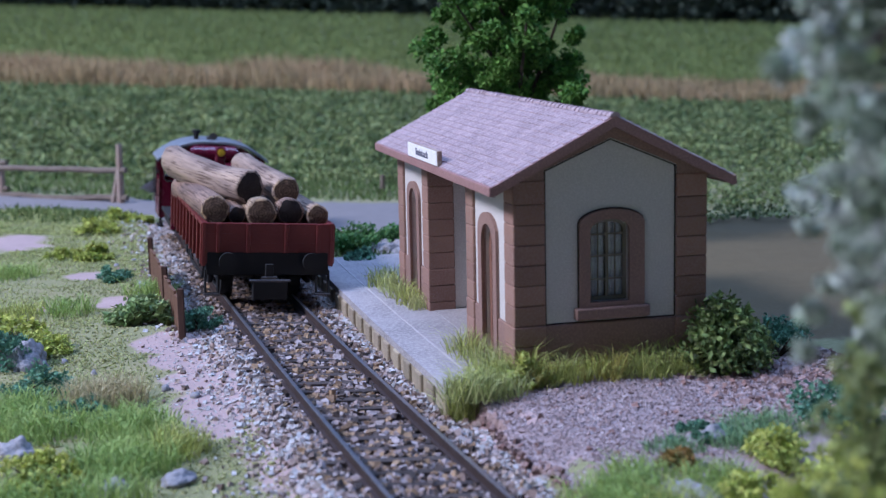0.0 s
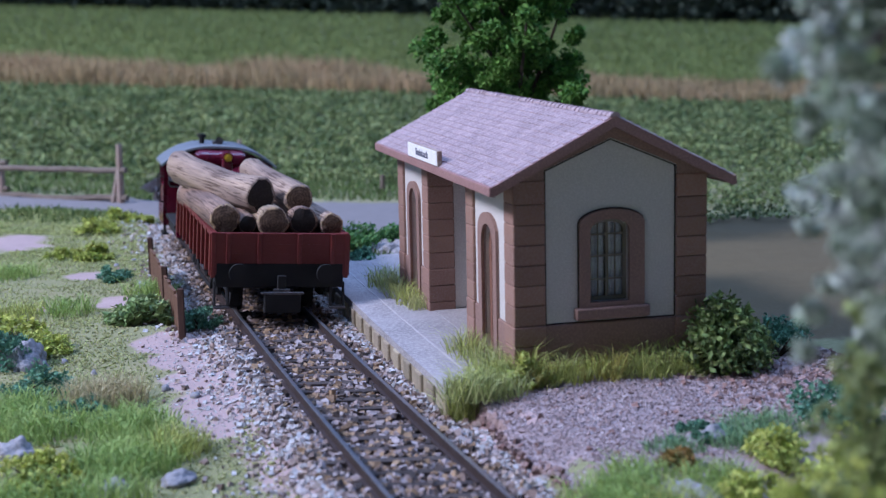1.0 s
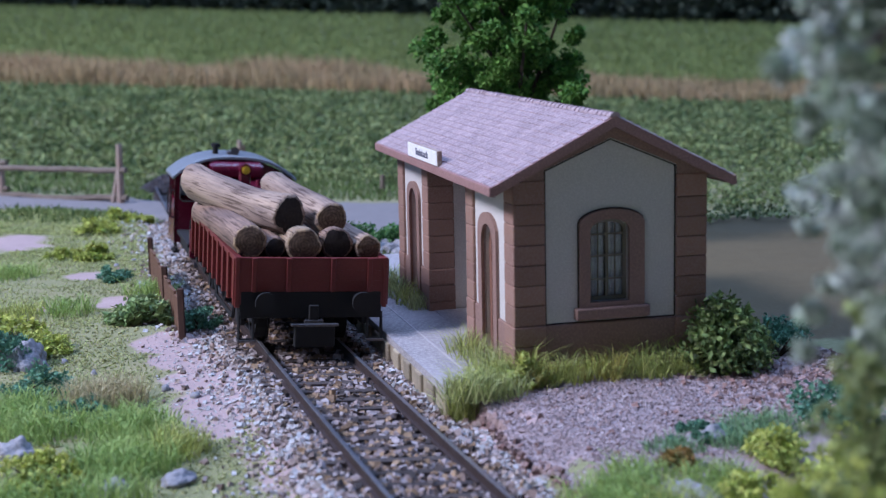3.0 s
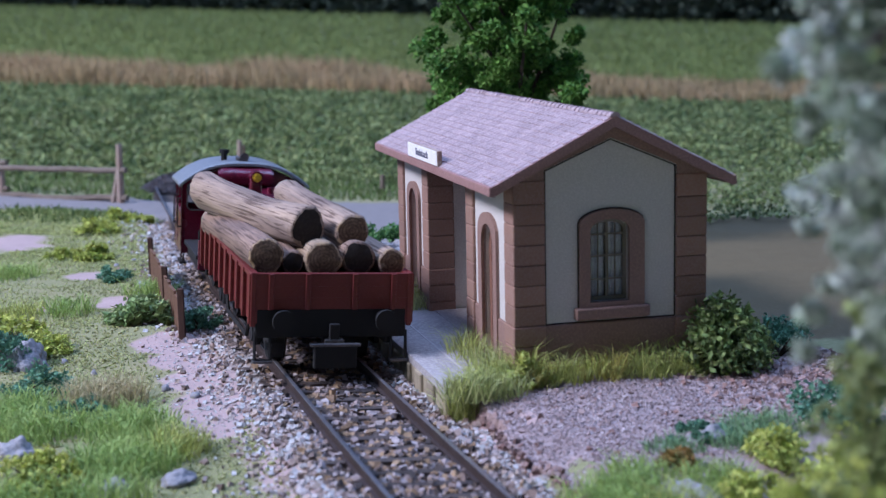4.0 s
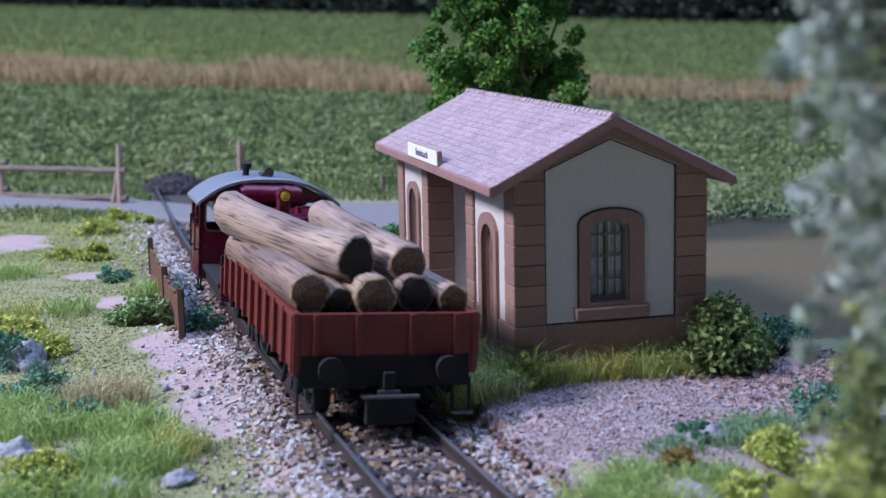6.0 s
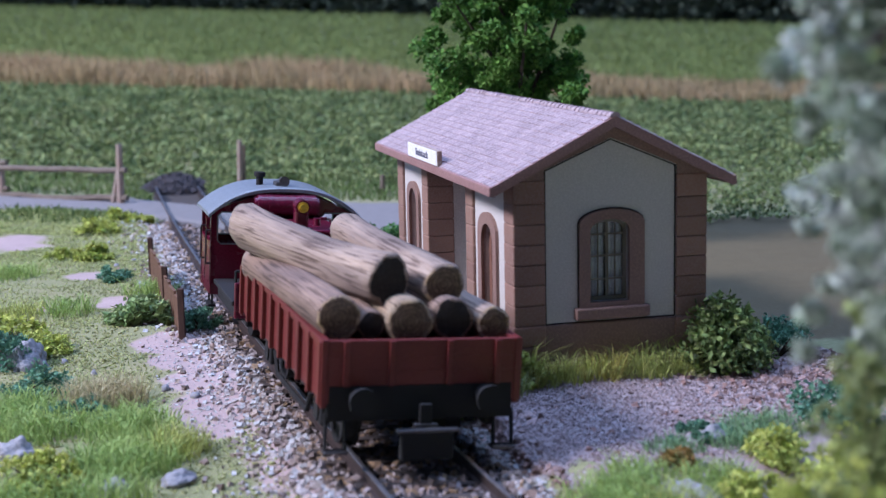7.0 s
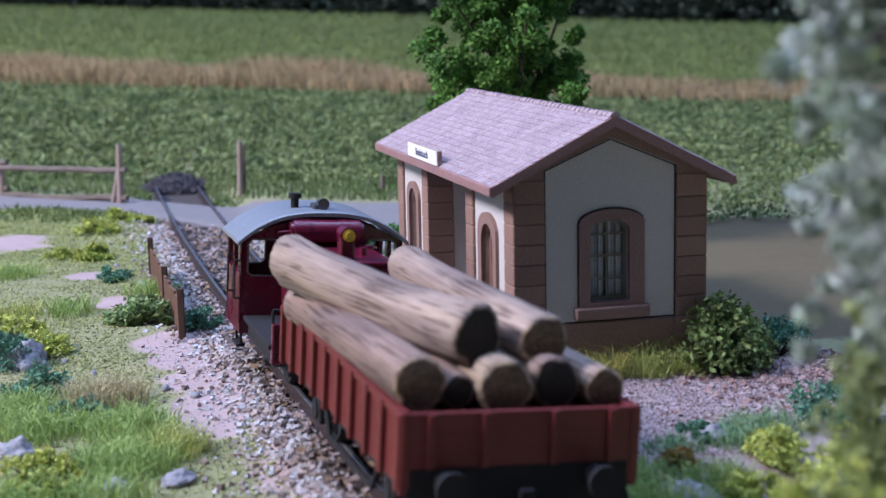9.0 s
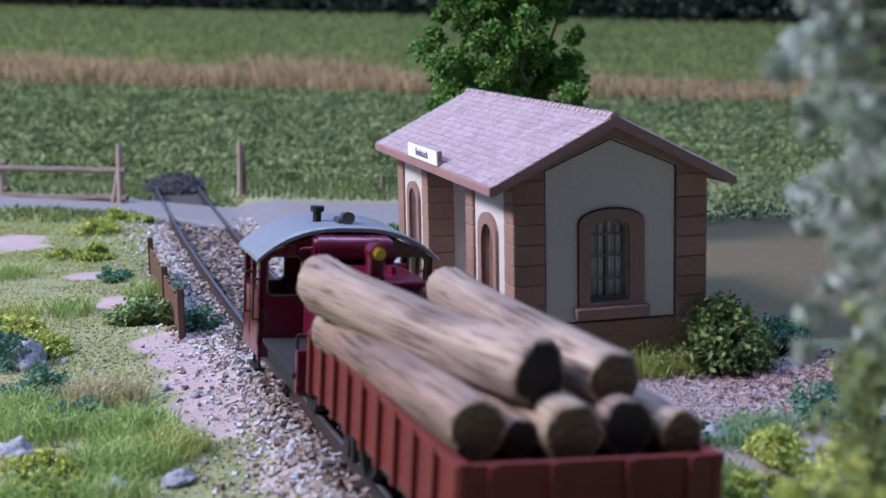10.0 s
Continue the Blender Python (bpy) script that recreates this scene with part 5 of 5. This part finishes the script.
def tree(name, x, y, height, crown_r, crown_z0, seed, leaf_mat, label, leaf=1.2, clumps=70, per=150, trunk_r=2.2, lobes=None, z=None, clump=1.0):
    rng = np.random.default_rng(seed)
    z0 = gz(x, y) if z is None else z
    thing = empty(name, mm(x, y, z0), label, "tree")
    bm = bmesh.new()
    pts, p = [Vector((0, 0, -1))], Vector((0, 0, -1))
    for k in range(6):
        p = p + Vector((rng.uniform(-1, 1), rng.uniform(-1, 1), height * 0.14))
        pts.append(p)
    for k, (a, b) in enumerate(zip(pts, pts[1:])):
        add_rod(bm, a, b, trunk_r * (1 - k * 0.14), trunk_r * (1 - (k + 1) * 0.14), n=10)
    part("trunk", bm, M_BARK, thing, "rough brown trunk")
    cen, rad = [], []
    for k in range(clumps):
        zz = rng.random()
        prof = math.sin(math.pi * min(1, 0.22 + 0.78 * zz) ** 0.8) ** 0.7 + 0.12
        a, t = rng.uniform(0, 6.283), math.sqrt(rng.random())
        r = crown_r * prof * (0.55 + 0.6 * t) * (1 + 0.22 * math.sin(3 * a + seed))
        cen.append((r * t * math.cos(a), r * t * math.sin(a), crown_z0 + (height - crown_z0) * zz))
        rad.append(crown_r * rng.uniform(0.13, 0.30) * clump)
    for (lx, ly, lz, lr) in lobes or ():
        for k in range(7):
            q = rng.normal(size=3) * lr * 0.45
            cen.append((lx + q[0], ly + q[1], lz + q[2]))
            rad.append(lr * rng.uniform(0.35, 0.6))
    cen = np.array(cen)
    for k in range(0, min(len(cen), 22)):
        a = pts[2 + k % 4]
        part("limb", rod(a, tuple(cen[k]), trunk_r * 0.32, 0.25, n=6), M_BARK, thing)
    v, f = leaves_mesh(clump_points(rng, cen, rad, per), leaf, rng)
    raw_mesh("crown", v, f, leaf_mat, parent=thing)
    return thing


def tuft(x, y, r, n, h, seed, mat, label, lean=0.8, width=0.25):
    rng = np.random.default_rng(seed)
    a, t = rng.uniform(0, 6.283, n), rng.random(n) ** 0.7 * r
    return blades("grass_tuft", x + t * np.cos(a), y + t * np.sin(a), np.full(n, h), rng, mat, label, "grass", lean, width, kind="")


def build_meadow():
    rng = np.random.default_rng(11)
    # short cover on the near side of the line
    n = 230000
    x, y = rng.uniform(-210, -20, n), rng.uniform(190, 560, n) 
    s, l = side_of_track(x, y)
    bare = sandy(x, y) * 6.0
    patch = 0.40 + 1.1 * ripple(x + 40, y, 14) + 0.35 * ripple(x, y + 9, 5) + 0.5 * smooth(345, 400, y)
    ok = (l < -19) & (bare < rng.random(n)) & (patch > rng.random(n)) & (on_road(x, y) < 0.3) & (x > -0.36 * y - 25)
    x, y = x[ok], y[ok]
    blades("short_grass", x, y, 0.4 + 0.9 * np.clip(ripple(x, y, 19) + 0.2, 0, 1) + 0.8 * smooth(370, 440, y), rng, M_GRASS, "patchy short green meadow grass", lean=1.6, width=0.26)
    # between track and road, far side
    n = 70000
    x, y = rng.uniform(-260, 160, n), rng.uniform(360, 680, n)
    s, l = side_of_track(x, y)
    u, v = to_halt(x, y)
    ok = (np.abs(l) > np.where(s > 240, 11, 17)) & (on_road(x, y) < 0.25) & (((l < 0) & (y > 500)) | (y > 540) | ((l > 22) & (l < 75) & (v > 100)))
    ok &= x < 60
    x, y = x[ok], y[ok]
    blades("verge_grass", x, y, 2.6 + 2.5 * np.clip(ripple(x, y, 30), 0, 1), rng, M_VERGE, "green verge grass beside the road", lean=0.8, width=0.5)
    # leafy crop field: low plants of a dozen leaves each
    n = 15000
    y = 452 + 545 * rng.random(n) ** 0.8
    x = (rng.random(n) - 0.5) * (0.66 * y + 60)
    ok = (y > np.where(x > 55, 455 + 6 * ripple(x, 0 * y, 12), 600 - 0.3 * (x + 100))) & (y < 990)
    x, y = x[ok], y[ok]
    xw, yw = rng.uniform(-880, 880, 2600), rng.uniform(640, 975, 2600)
    out = np.abs(xw) > 0.33 * yw + 30
    x, y = np.append(x, xw[out]), np.append(y, yw[out])
    per = 11
    big = 0.8 + 0.6 * rng.random(len(x))
    px, py = np.repeat(x, per), np.repeat(y, per)
    a, r = rng.uniform(0, 6.283, len(px)), np.sqrt(rng.random(len(px)))
    wide = np.repeat(big, per)
    px, py = px + 3.4 * wide * r * np.cos(a), py + 3.4 * wide * r * np.sin(a)
    c = np.stack([px, py, ground_z(px, py) + (4.6 * wide) * (1 - 0.75 * r ** 2) * rng.uniform(0.55, 1.0, len(px))], -1)
    v, f = leaves_mesh(c, 0.95 + 0.5 * smooth(560, 700, py), rng)
    raw_mesh("crop_field", v, f, M_LEAF_FIELD, "stuff", "broad field of low leafy green crop", "field")
    # strip of dry grass
    n = 42000
    y = 975 + 95 * rng.random(n)
    x = np.where(rng.random(n) < 0.6, rng.uniform(-400, 400, n), rng.uniform(-880, 880, n))
    blades("dry_grass_strip", x, y, np.full(n, 19.0) * (0.85 + 0.5 * ripple(x, y, 40)) * (1 - 0.3 * smooth(-50, 250, x)), rng, M_GRASS_DRY, "strip of tall dry straw coloured grass", lean=0.35, width=0.9)
    # upper meadow
    n = 60000
    y = 1075 + 560 * rng.random(n)
    x = (rng.random(n) - 0.5) * (0.68 * y + 40)
    x, y = np.append(x, rng.uniform(-880, 880, 26000)), np.append(y, rng.uniform(1075, 1635, 26000))
    n = len(x)
    blades("upper_meadow", x, y, np.full(n, 6.0), rng, M_GRASS_FAR, "smooth green meadow on the rise", lean=0.8, width=1.4)
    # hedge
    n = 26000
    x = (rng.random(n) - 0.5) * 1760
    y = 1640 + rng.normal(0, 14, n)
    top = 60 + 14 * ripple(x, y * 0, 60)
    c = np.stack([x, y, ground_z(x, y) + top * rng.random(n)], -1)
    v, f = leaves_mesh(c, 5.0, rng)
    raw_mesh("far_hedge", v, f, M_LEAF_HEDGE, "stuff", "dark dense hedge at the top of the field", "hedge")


def build_plants():
    tree("broadleaf_tree", 20, 432, 112, 16.5, 34, 4, M_LEAF_TREE, "full dark green broadleaf tree behind the building", leaf=0.95, clumps=270, per=210, trunk_r=2.6,
         lobes=[(17, 0, 48, 8), (-15, 2, 45, 9)])
    # pale tree close by
    tree("grey_leaved_tree", 40.0, 116, 106, 11.5, 46, 9, M_LEAF_GREY, "pale grey leaved tree standing close by", leaf=0.6, clumps=520, per=80, trunk_r=1.3, clump=0.6)
    bush("tall_shrub", 35.5, 123, 8, 39, 91, M_LEAF_LIME, "tall yellow green shrub close by", leaf=0.6, clumps=95, per=60)
    bush("tall_shrub", 31.5, 129, 5, 33, 95, M_LEAF_LIME, "slender yellow green shrub close by", leaf=0.55, clumps=50, per=50)
    bush("tall_shrub", 35, 116, 5, 35, 92, M_LEAF_RUST, "shrub with rusty autumn leaves close by", leaf=0.6, clumps=30, per=60)
    bush("tall_shrub", 40, 134, 8, 49, 93, M_LEAF_OLIVE, "tall dull olive green shrub close by", leaf=0.6, clumps=90, per=80)
    bush("tall_shrub", 33.5, 134, 5.5, 24, 94, M_LEAF_LIME, "yellow green shrub close by", leaf=0.55, clumps=40, per=70)
    bush("round_bush", 51.6, 268, 10.0, 14.8, 21, M_LEAF_BUSH, "dense dark green bush with pale leaf tips", leaf=0.75, clumps=95, per=62)
    bush("low_bush", 65, 279, 7.0, 9.0, 22, M_LEAF_TEAL, "low bluish green bush", leaf=0.55, clumps=22)
    # by the platform's far end
    for k, (x, y, r, h) in enumerate(((-25, 423, 8, 9), (-14, 430, 7, 8), (-22, 395, 6, 6), (-33, 430, 6, 7))):
        bush("green_bush", x, y, r, h, 30 + k, (M_LEAF_GREEN, M_LEAF_GREEN, M_LEAF_TEAL, M_LEAF_GREEN)[k], "bushy green shrub beside the platform" if k != 2 else "low bluish green shrub beside the platform", leaf=0.8, clumps=22, per=50)
    # by the rusty fence
    bush("weed_bush", -71, 337, 9, 6.5, 40, M_LEAF_WEED, "leafy green weeds beside the rusty fence", leaf=1.05, clumps=36, per=34)
    bush("weed_bush", -56, 330, 5, 6, 41, M_LEAF_TEAL, "low bluish weeds beside the rusty fence", leaf=0.6, clumps=18, per=50)
    bush("weed_bush", -90, 393, 6, 4, 42, M_LEAF_TEAL, "small bluish green weed clump", leaf=0.7, clumps=16, per=40)
    for k, (x, y, r, h) in enumerate(((-113, 474, 9, 6), (-113, 502, 7, 4), (-104, 497, 6, 3), (-103, 428, 8, 5), (-113, 430, 7, 3), (-98, 325, 10, 6), (-90, 316, 7, 4))):
        bush("yellow_shrub", x, y, r, h, 50 + k, M_LEAF_LIME, "low yellowish green shrub in the meadow", leaf=0.8, clumps=18, per=45)
    # foreground, both sides
    for k, (x, y, r, h, mt) in enumerate(((-66, 226, 8, 5, M_LEAF_LIME), (-62, 219, 7, 4.5, M_LEAF_LIME), (-93, 298, 8, 8, M_LEAF_TEAL), (-81, 278, 9, 6, M_LEAF_TEAL), (-69, 261, 8, 4, M_LEAF_TEAL), (-88, 310, 8, 4, M_LEAF_LIME),
                                          (41, 228, 7, 2.8, M_LEAF_TEAL), (50, 215, 6, 6, M_LEAF_LIME), (44, 200, 6, 6, M_LEAF_LIME), (52, 190, 8, 12, M_LEAF_LIME), (58, 185, 8, 14, M_LEAF_LIME),
                                          (49, 176, 6, 11, M_LEAF_RUST), (35, 214, 3, 4, M_LEAF_RUST), (61, 205, 8, 12, M_LEAF_LIME), (66, 235, 9, 9, M_LEAF_TEAL))):
        bush("foreground_shrub", x, y, r, h, 70 + k, mt, "soft mossy shrub in the near meadow", leaf=0.6, clumps=22, per=60)
    ol, gr, dr, bl = M_GRASS_OLIVE, M_GRASS, M_STRAW, M_GRASS_BLUE
    k = 100
    pick = random.Random(23)
    for i in range(34):
        u, v = 1 + i * 0.98 + pick.uniform(-1, 1), -1.6 - 4.6 * pick.random() ** 1.3
        x, y = from_halt(u, v)
        tall = (7.4 + 2.0 * math.sin(u * 0.9)) * pick.uniform(0.65, 1.15) * (1.05 if v > -3.5 else 0.7)
        tuft(x, y, pick.uniform(1.6, 3.2), 46, tall, k, pick.choice((ol, ol, ol, gr, M_GRASS_YELLOW)), "long olive green grass against the gable wall", pick.uniform(0.8, 1.7), 0.2)
        k += 1
    for i in range(9):
        x, y = from_halt(pick.uniform(-4.5, 2.5), pick.uniform(-5, 0.5))
        tuft(x, y, pick.uniform(1.4, 2.6), 60, pick.uniform(4.5, 8.0), k, pick.choice((gr, gr, ol)), "bright green grass tuft at the wall corner", pick.uniform(1.0, 1.6), 0.18)
        k += 1
    for i, (st, lt) in enumerate(((18.5, 15.6), (17.5, 17.2), (18.5, 19.0), (16.5, 18.4), (19.0, 16.8))):
        p = on_track(np.array(st), lt)
        tuft(p[0], p[1], 1.9, 90, 7.0 + 0.6 * (i % 3), k, (gr, ol, M_TUFT)[i % 3], "green grass tuft at the end of the platform", 1.2, 0.18)
        k += 1
    bush("creeping_weed", 33, 266.5, 7, 1.8, 62, M_LEAF_WEED, "low creeping grey green weed on the gravel", leaf=0.45, clumps=34, per=40, aspect=1.5)
    bush("creeping_weed", 25, 268.5, 3.5, 1.6, 63, M_LEAF_GREY, "low pale grey weed on the gravel", leaf=0.4, clumps=14, per=30, aspect=1.3)
    spots = [(from_halt(-4, 24), 3.4, 6), (from_halt(-3.6, 17), 3.8, 6.5), (from_halt(-3, 9), 3.5, 7), (from_halt(-2.5, 2), 3.6, 7), (from_halt(-5, -3), 4, 7), (from_halt(-9, -3), 3.6, 6), (from_halt(-3.5, -8), 3, 6), (from_halt(-11, -5.5), 3.5, 6.5),
             (from_halt(-13, -6.5), 3.2, 6.5), (from_halt(-9, -8), 3.2, 6), (from_halt(-6.5, 1), 3, 6), (from_halt(-7, -6), 3, 6), (from_halt(-2, 68), 3, 5), (from_halt(-2.5, 74), 3.5, 6), (from_halt(-3, 82), 3.5, 6), (from_halt(-3, 90), 3.5, 6.5), (from_halt(-4, 97), 4, 6), (from_halt(-2, 104), 4, 6)]
    for (x, y), r, h in spots:
        z = 3.0 if to_halt(x, y)[1] > 4 else (2.0 if to_halt(x, y)[0] < -5 else None)
        rng = np.random.default_rng(k)
        n = 105
        a, t = rng.uniform(0, 6.283, n), rng.random(n) ** 0.7 * r
        xx, yy = x + t * np.cos(a), y + t * np.sin(a)
        blades("grass_tuft", xx, yy, np.full(n, h), rng, (gr, gr, ol)[k % 3], "bright green grass tuft at the platform edge", lean=1.35, width=0.18, kind="", z=None if z is None else np.full(n, z))
        k += 1
    bush("leafy_weed", *from_halt(0.5, -4.5), 3.5, 8.5, 61, M_LEAF_LIME, "yellow green leafy weed at the wall corner", leaf=0.75, clumps=16, per=26)
    for x, y, r, h, mt, n in ((-56, 250, 9, 5.5, gr, 620), (-53, 232, 9, 5.5, gr, 620), (-46, 240, 6, 6, ol, 260), (-65, 270, 8, 6.5, dr, 460), (-72, 250, 9, 5.5, gr, 450), (-80, 262, 9, 5.5, gr, 450), (-88, 250, 9, 6, gr, 350), (-66, 212, 9, 5, gr, 320),
                              (-52, 216, 7, 5, gr, 220), (-96, 268, 8, 6, gr, 260), (28, 208, 6, 4.5, gr, 300), (22, 203, 6, 4.5, gr, 300), (33, 198, 6, 5, ol, 300), (40, 207, 6, 4.5, gr, 300), (27, 198, 6, 4.5, gr, 260), (47, 224, 6, 4, bl, 300), (36, 222, 5, 2.5, bl, 260), (52, 232, 7, 4, bl, 300), (-92, 350, 7, 5, gr, 200), (-120, 400, 9, 5, gr, 260),
                              (-104, 350, 8, 4, ol, 200), (-118, 345, 8, 5, gr, 200), (-76, 372, 7, 5, gr, 200)):
        tuft(x, y, r, int(n * 1.7), h, k, M_TUFT if mt is gr else mt, "dry straw coloured grass tuft" if mt is dr else "soft green meadow grass tuft", 1.2, 0.2)
        k += 1
    rock("rock", 34.5, 202, 5.0, 2.4, 1)
    rock("rock", 42, 226, 3.2, 2.2, 2)
    rock("rock", -43, 225, 3.2, 1.5, 3)
    rock("rock", -52, 219, 3.2, 2.0, 4)
    rock("rock", -72, 236, 3.5, 2.8, 5)
    rock("rock", -88, 299, 5, 4.5, 6)
    for k, (x, y) in enumerate(((-17, 424), (-13, 421), (-9, 417), (-15, 417), (-10, 425), (-19, 419), (-12, 412), (-7, 410))):
        rock("rock", x, y, 3.0 + 0.5 * (k % 3), 2.6, 20 + k, label="pale grey stone in a heap by the building")
    rng = random.Random(17)
    for k in range(16):
        x, y = rng.uniform(-120, -45), rng.uniform(235, 420)
        if side_of_track(x, y)[1][0] < -20:
            rock("rock", x, y, rng.uniform(0.7, 1.6), rng.uniform(0.5, 1.0), 40 + k, label="small pale stone on the meadow")


# ---- fences ----
def build_fences():
    fence = empty("plank_fence", Matrix(), "low brown plank fence on rusty posts beside the track", "fence")
    ss = [101, 138, 180]
    hs = [11.5, 10.0, 11.0]
    for s, h in zip(ss, hs):
        p = on_track(np.array(float(s)), -22.5)
        z = gz(p[0], p[1])
        part("post", box(p[0] - 0.7, p[0] + 0.7, p[1] - 0.6, p[1] + 0.6, z - 2, z + h, 0.15), M_RUST, fence, "rusty square post")
    for a, b in zip(ss, ss[1:]):
        p, q = on_track(np.array(float(a)), -22.5), on_track(np.array(float(b)), -22.5)
        z = min(gz(p[0], p[1]), gz(q[0], q[1]))
        n = 9
        for i in range(n):
            c0, c1 = p + (q - p) * ((i + 0.015) / n), p + (q - p) * ((i + 0.985) / n)
            bm = bmesh.new()
            t = 0.35
            top = z + 8.4 + 0.35 * math.sin(i * 2.3 + a)
            quad = [(c0[0] - t, c0[1]), (c0[0] + t, c0[1]), (c1[0] + t, c1[1]), (c1[0] - t, c1[1])]
            lo, hi = [bm.verts.new((x, y, z - 1)) for x, y in quad], [bm.verts.new((x, y, top)) for x, y in quad]
            bm.faces.new(lo), bm.faces.new(hi)
            for j in range(4):
                bm.faces.new((lo[j], lo[(j + 1) % 4], hi[(j + 1) % 4], hi[j]))
            part("plank", bm, M_PLANK, fence)
    wood = empty("wooden_fence", Matrix(), "weathered wooden post and rail fence along the road", "fence")
    posts = [(-121, 547, 22), (-175, 579, 12), (-232, 610, 18)]
    for k, (x, y, h) in enumerate(posts):
        z = gz(x, y)
        bm = rod((x, y, z - 2), (x + 0.5, y, z + h), 1.5, 1.2, n=8)
        part("post", bm, M_PALEWOOD, wood, "pale split wooden post")
        bm = rod((x - 3.5, y + 1, z - 2), (x - 0.5, y, z + h * 0.55), 1.0, 0.8, n=6)
        part("brace", bm, M_PALEWOOD, wood)
    rr = random.Random(3)
    for (x0, y0, h0), (x1, y1, h1) in zip(posts, posts[1:]):
        for z0, z1 in ((12.3, 10.3), (1.7, -0.6)):
            a, b = Vector((x0 + 3, y0 - 1.4, gz(x0, y0) + z0)), Vector((x1 - 3, y1 - 1.4, gz(x1, y1) + z1))
            pts = [a + (b - a) * t / 5 + Vector((0, 0, rr.uniform(-0.6, 0.6) if 0 < t < 5 else 0)) for t in range(6)]
            bm = bmesh.new()
            add_tube(bm, pts, 1.15, 7)
            part("rail", bm, M_FENCE, wood, "crooked grey rail")
    x, y = -78, 562
    post = empty("marker_post", mm(x, y, gz(x, y)), "slim pale post with a red band at the crossing", "post")
    part("shaft", rod((0, 0, -2), (0.6, 0, 22), 1.2, 0.9, n=8), M_PALEWOOD, post)
    part("brace", rod((1.6, 1, -2), (2.2, 0, 20), 0.7, 0.6, n=6), M_FENCE, post)
    x, y = -22.5, 550
    post = empty("short_post", mm(x, y, gz(x, y)), "short brown wooden post in the field edge", "post")
    part("shaft", rod((0, 0, -2), (0.3, 0, 7), 1.1, 0.9, n=8), M_FENCE, post)


def build_unseen_walls():
    # both stand out of view, added so that less low sky light comes in
    for name, x0, x1, y0, y1 in (("unseen_wall_south", -900, 900, -170, -150), ("unseen_wall_north", -905, 905, 2000, 2020)):
        h = 1000 if y0 < 0 else 420
        tagged(part(name, box(x0, x1, y0, y1, -60, h, 2), M_UNSEEN_WALL), "plain dark unseen wall added to keep out low sky light", "wall", kind="structure")


build_unseen_walls()
build_fences()
build_plants()
build_meadow()
build_track()
build_heap()
build_stones()
build_platform()
build_halt()
WAGON, WAGON_SETS = build_wagon()
LOGS = build_logs()
LOCO, LOCO_SETS = build_loco()


# ---- movement ----
def along(t):
    """Place of the wagon's near end on the line."""
    return S3[0] * t ** 3 + S3[1] * t ** 2 + S3[2] * t + S3[3]


S3 = (0.01678, -0.52929, -16.2755, 120.893)


def motions():
    times = [i * 0.5 for i in range(21)]
    walk(WAGON, [(t, track_pose(along(t) + WL / 2)) for t in times])
    walk(LOCO, [(t, track_pose(along(t) + 109.4)) for t in times])
    for ob, local in LOGS:
        walk(ob, [(t, track_pose(along(t) + WL / 2) @ local) for t in times])
    for group, r in ((WAGON_SETS, 5.3), (LOCO_SETS, 5.6)):
        for ws in group:
            y = ws.location.y / MM
            rows = [(i * 0.2, mm(0, y, r, math.degrees((along(0) - along(i * 0.2)) / r))) for i in range(51)]
            walk(ws, rows)


motions()
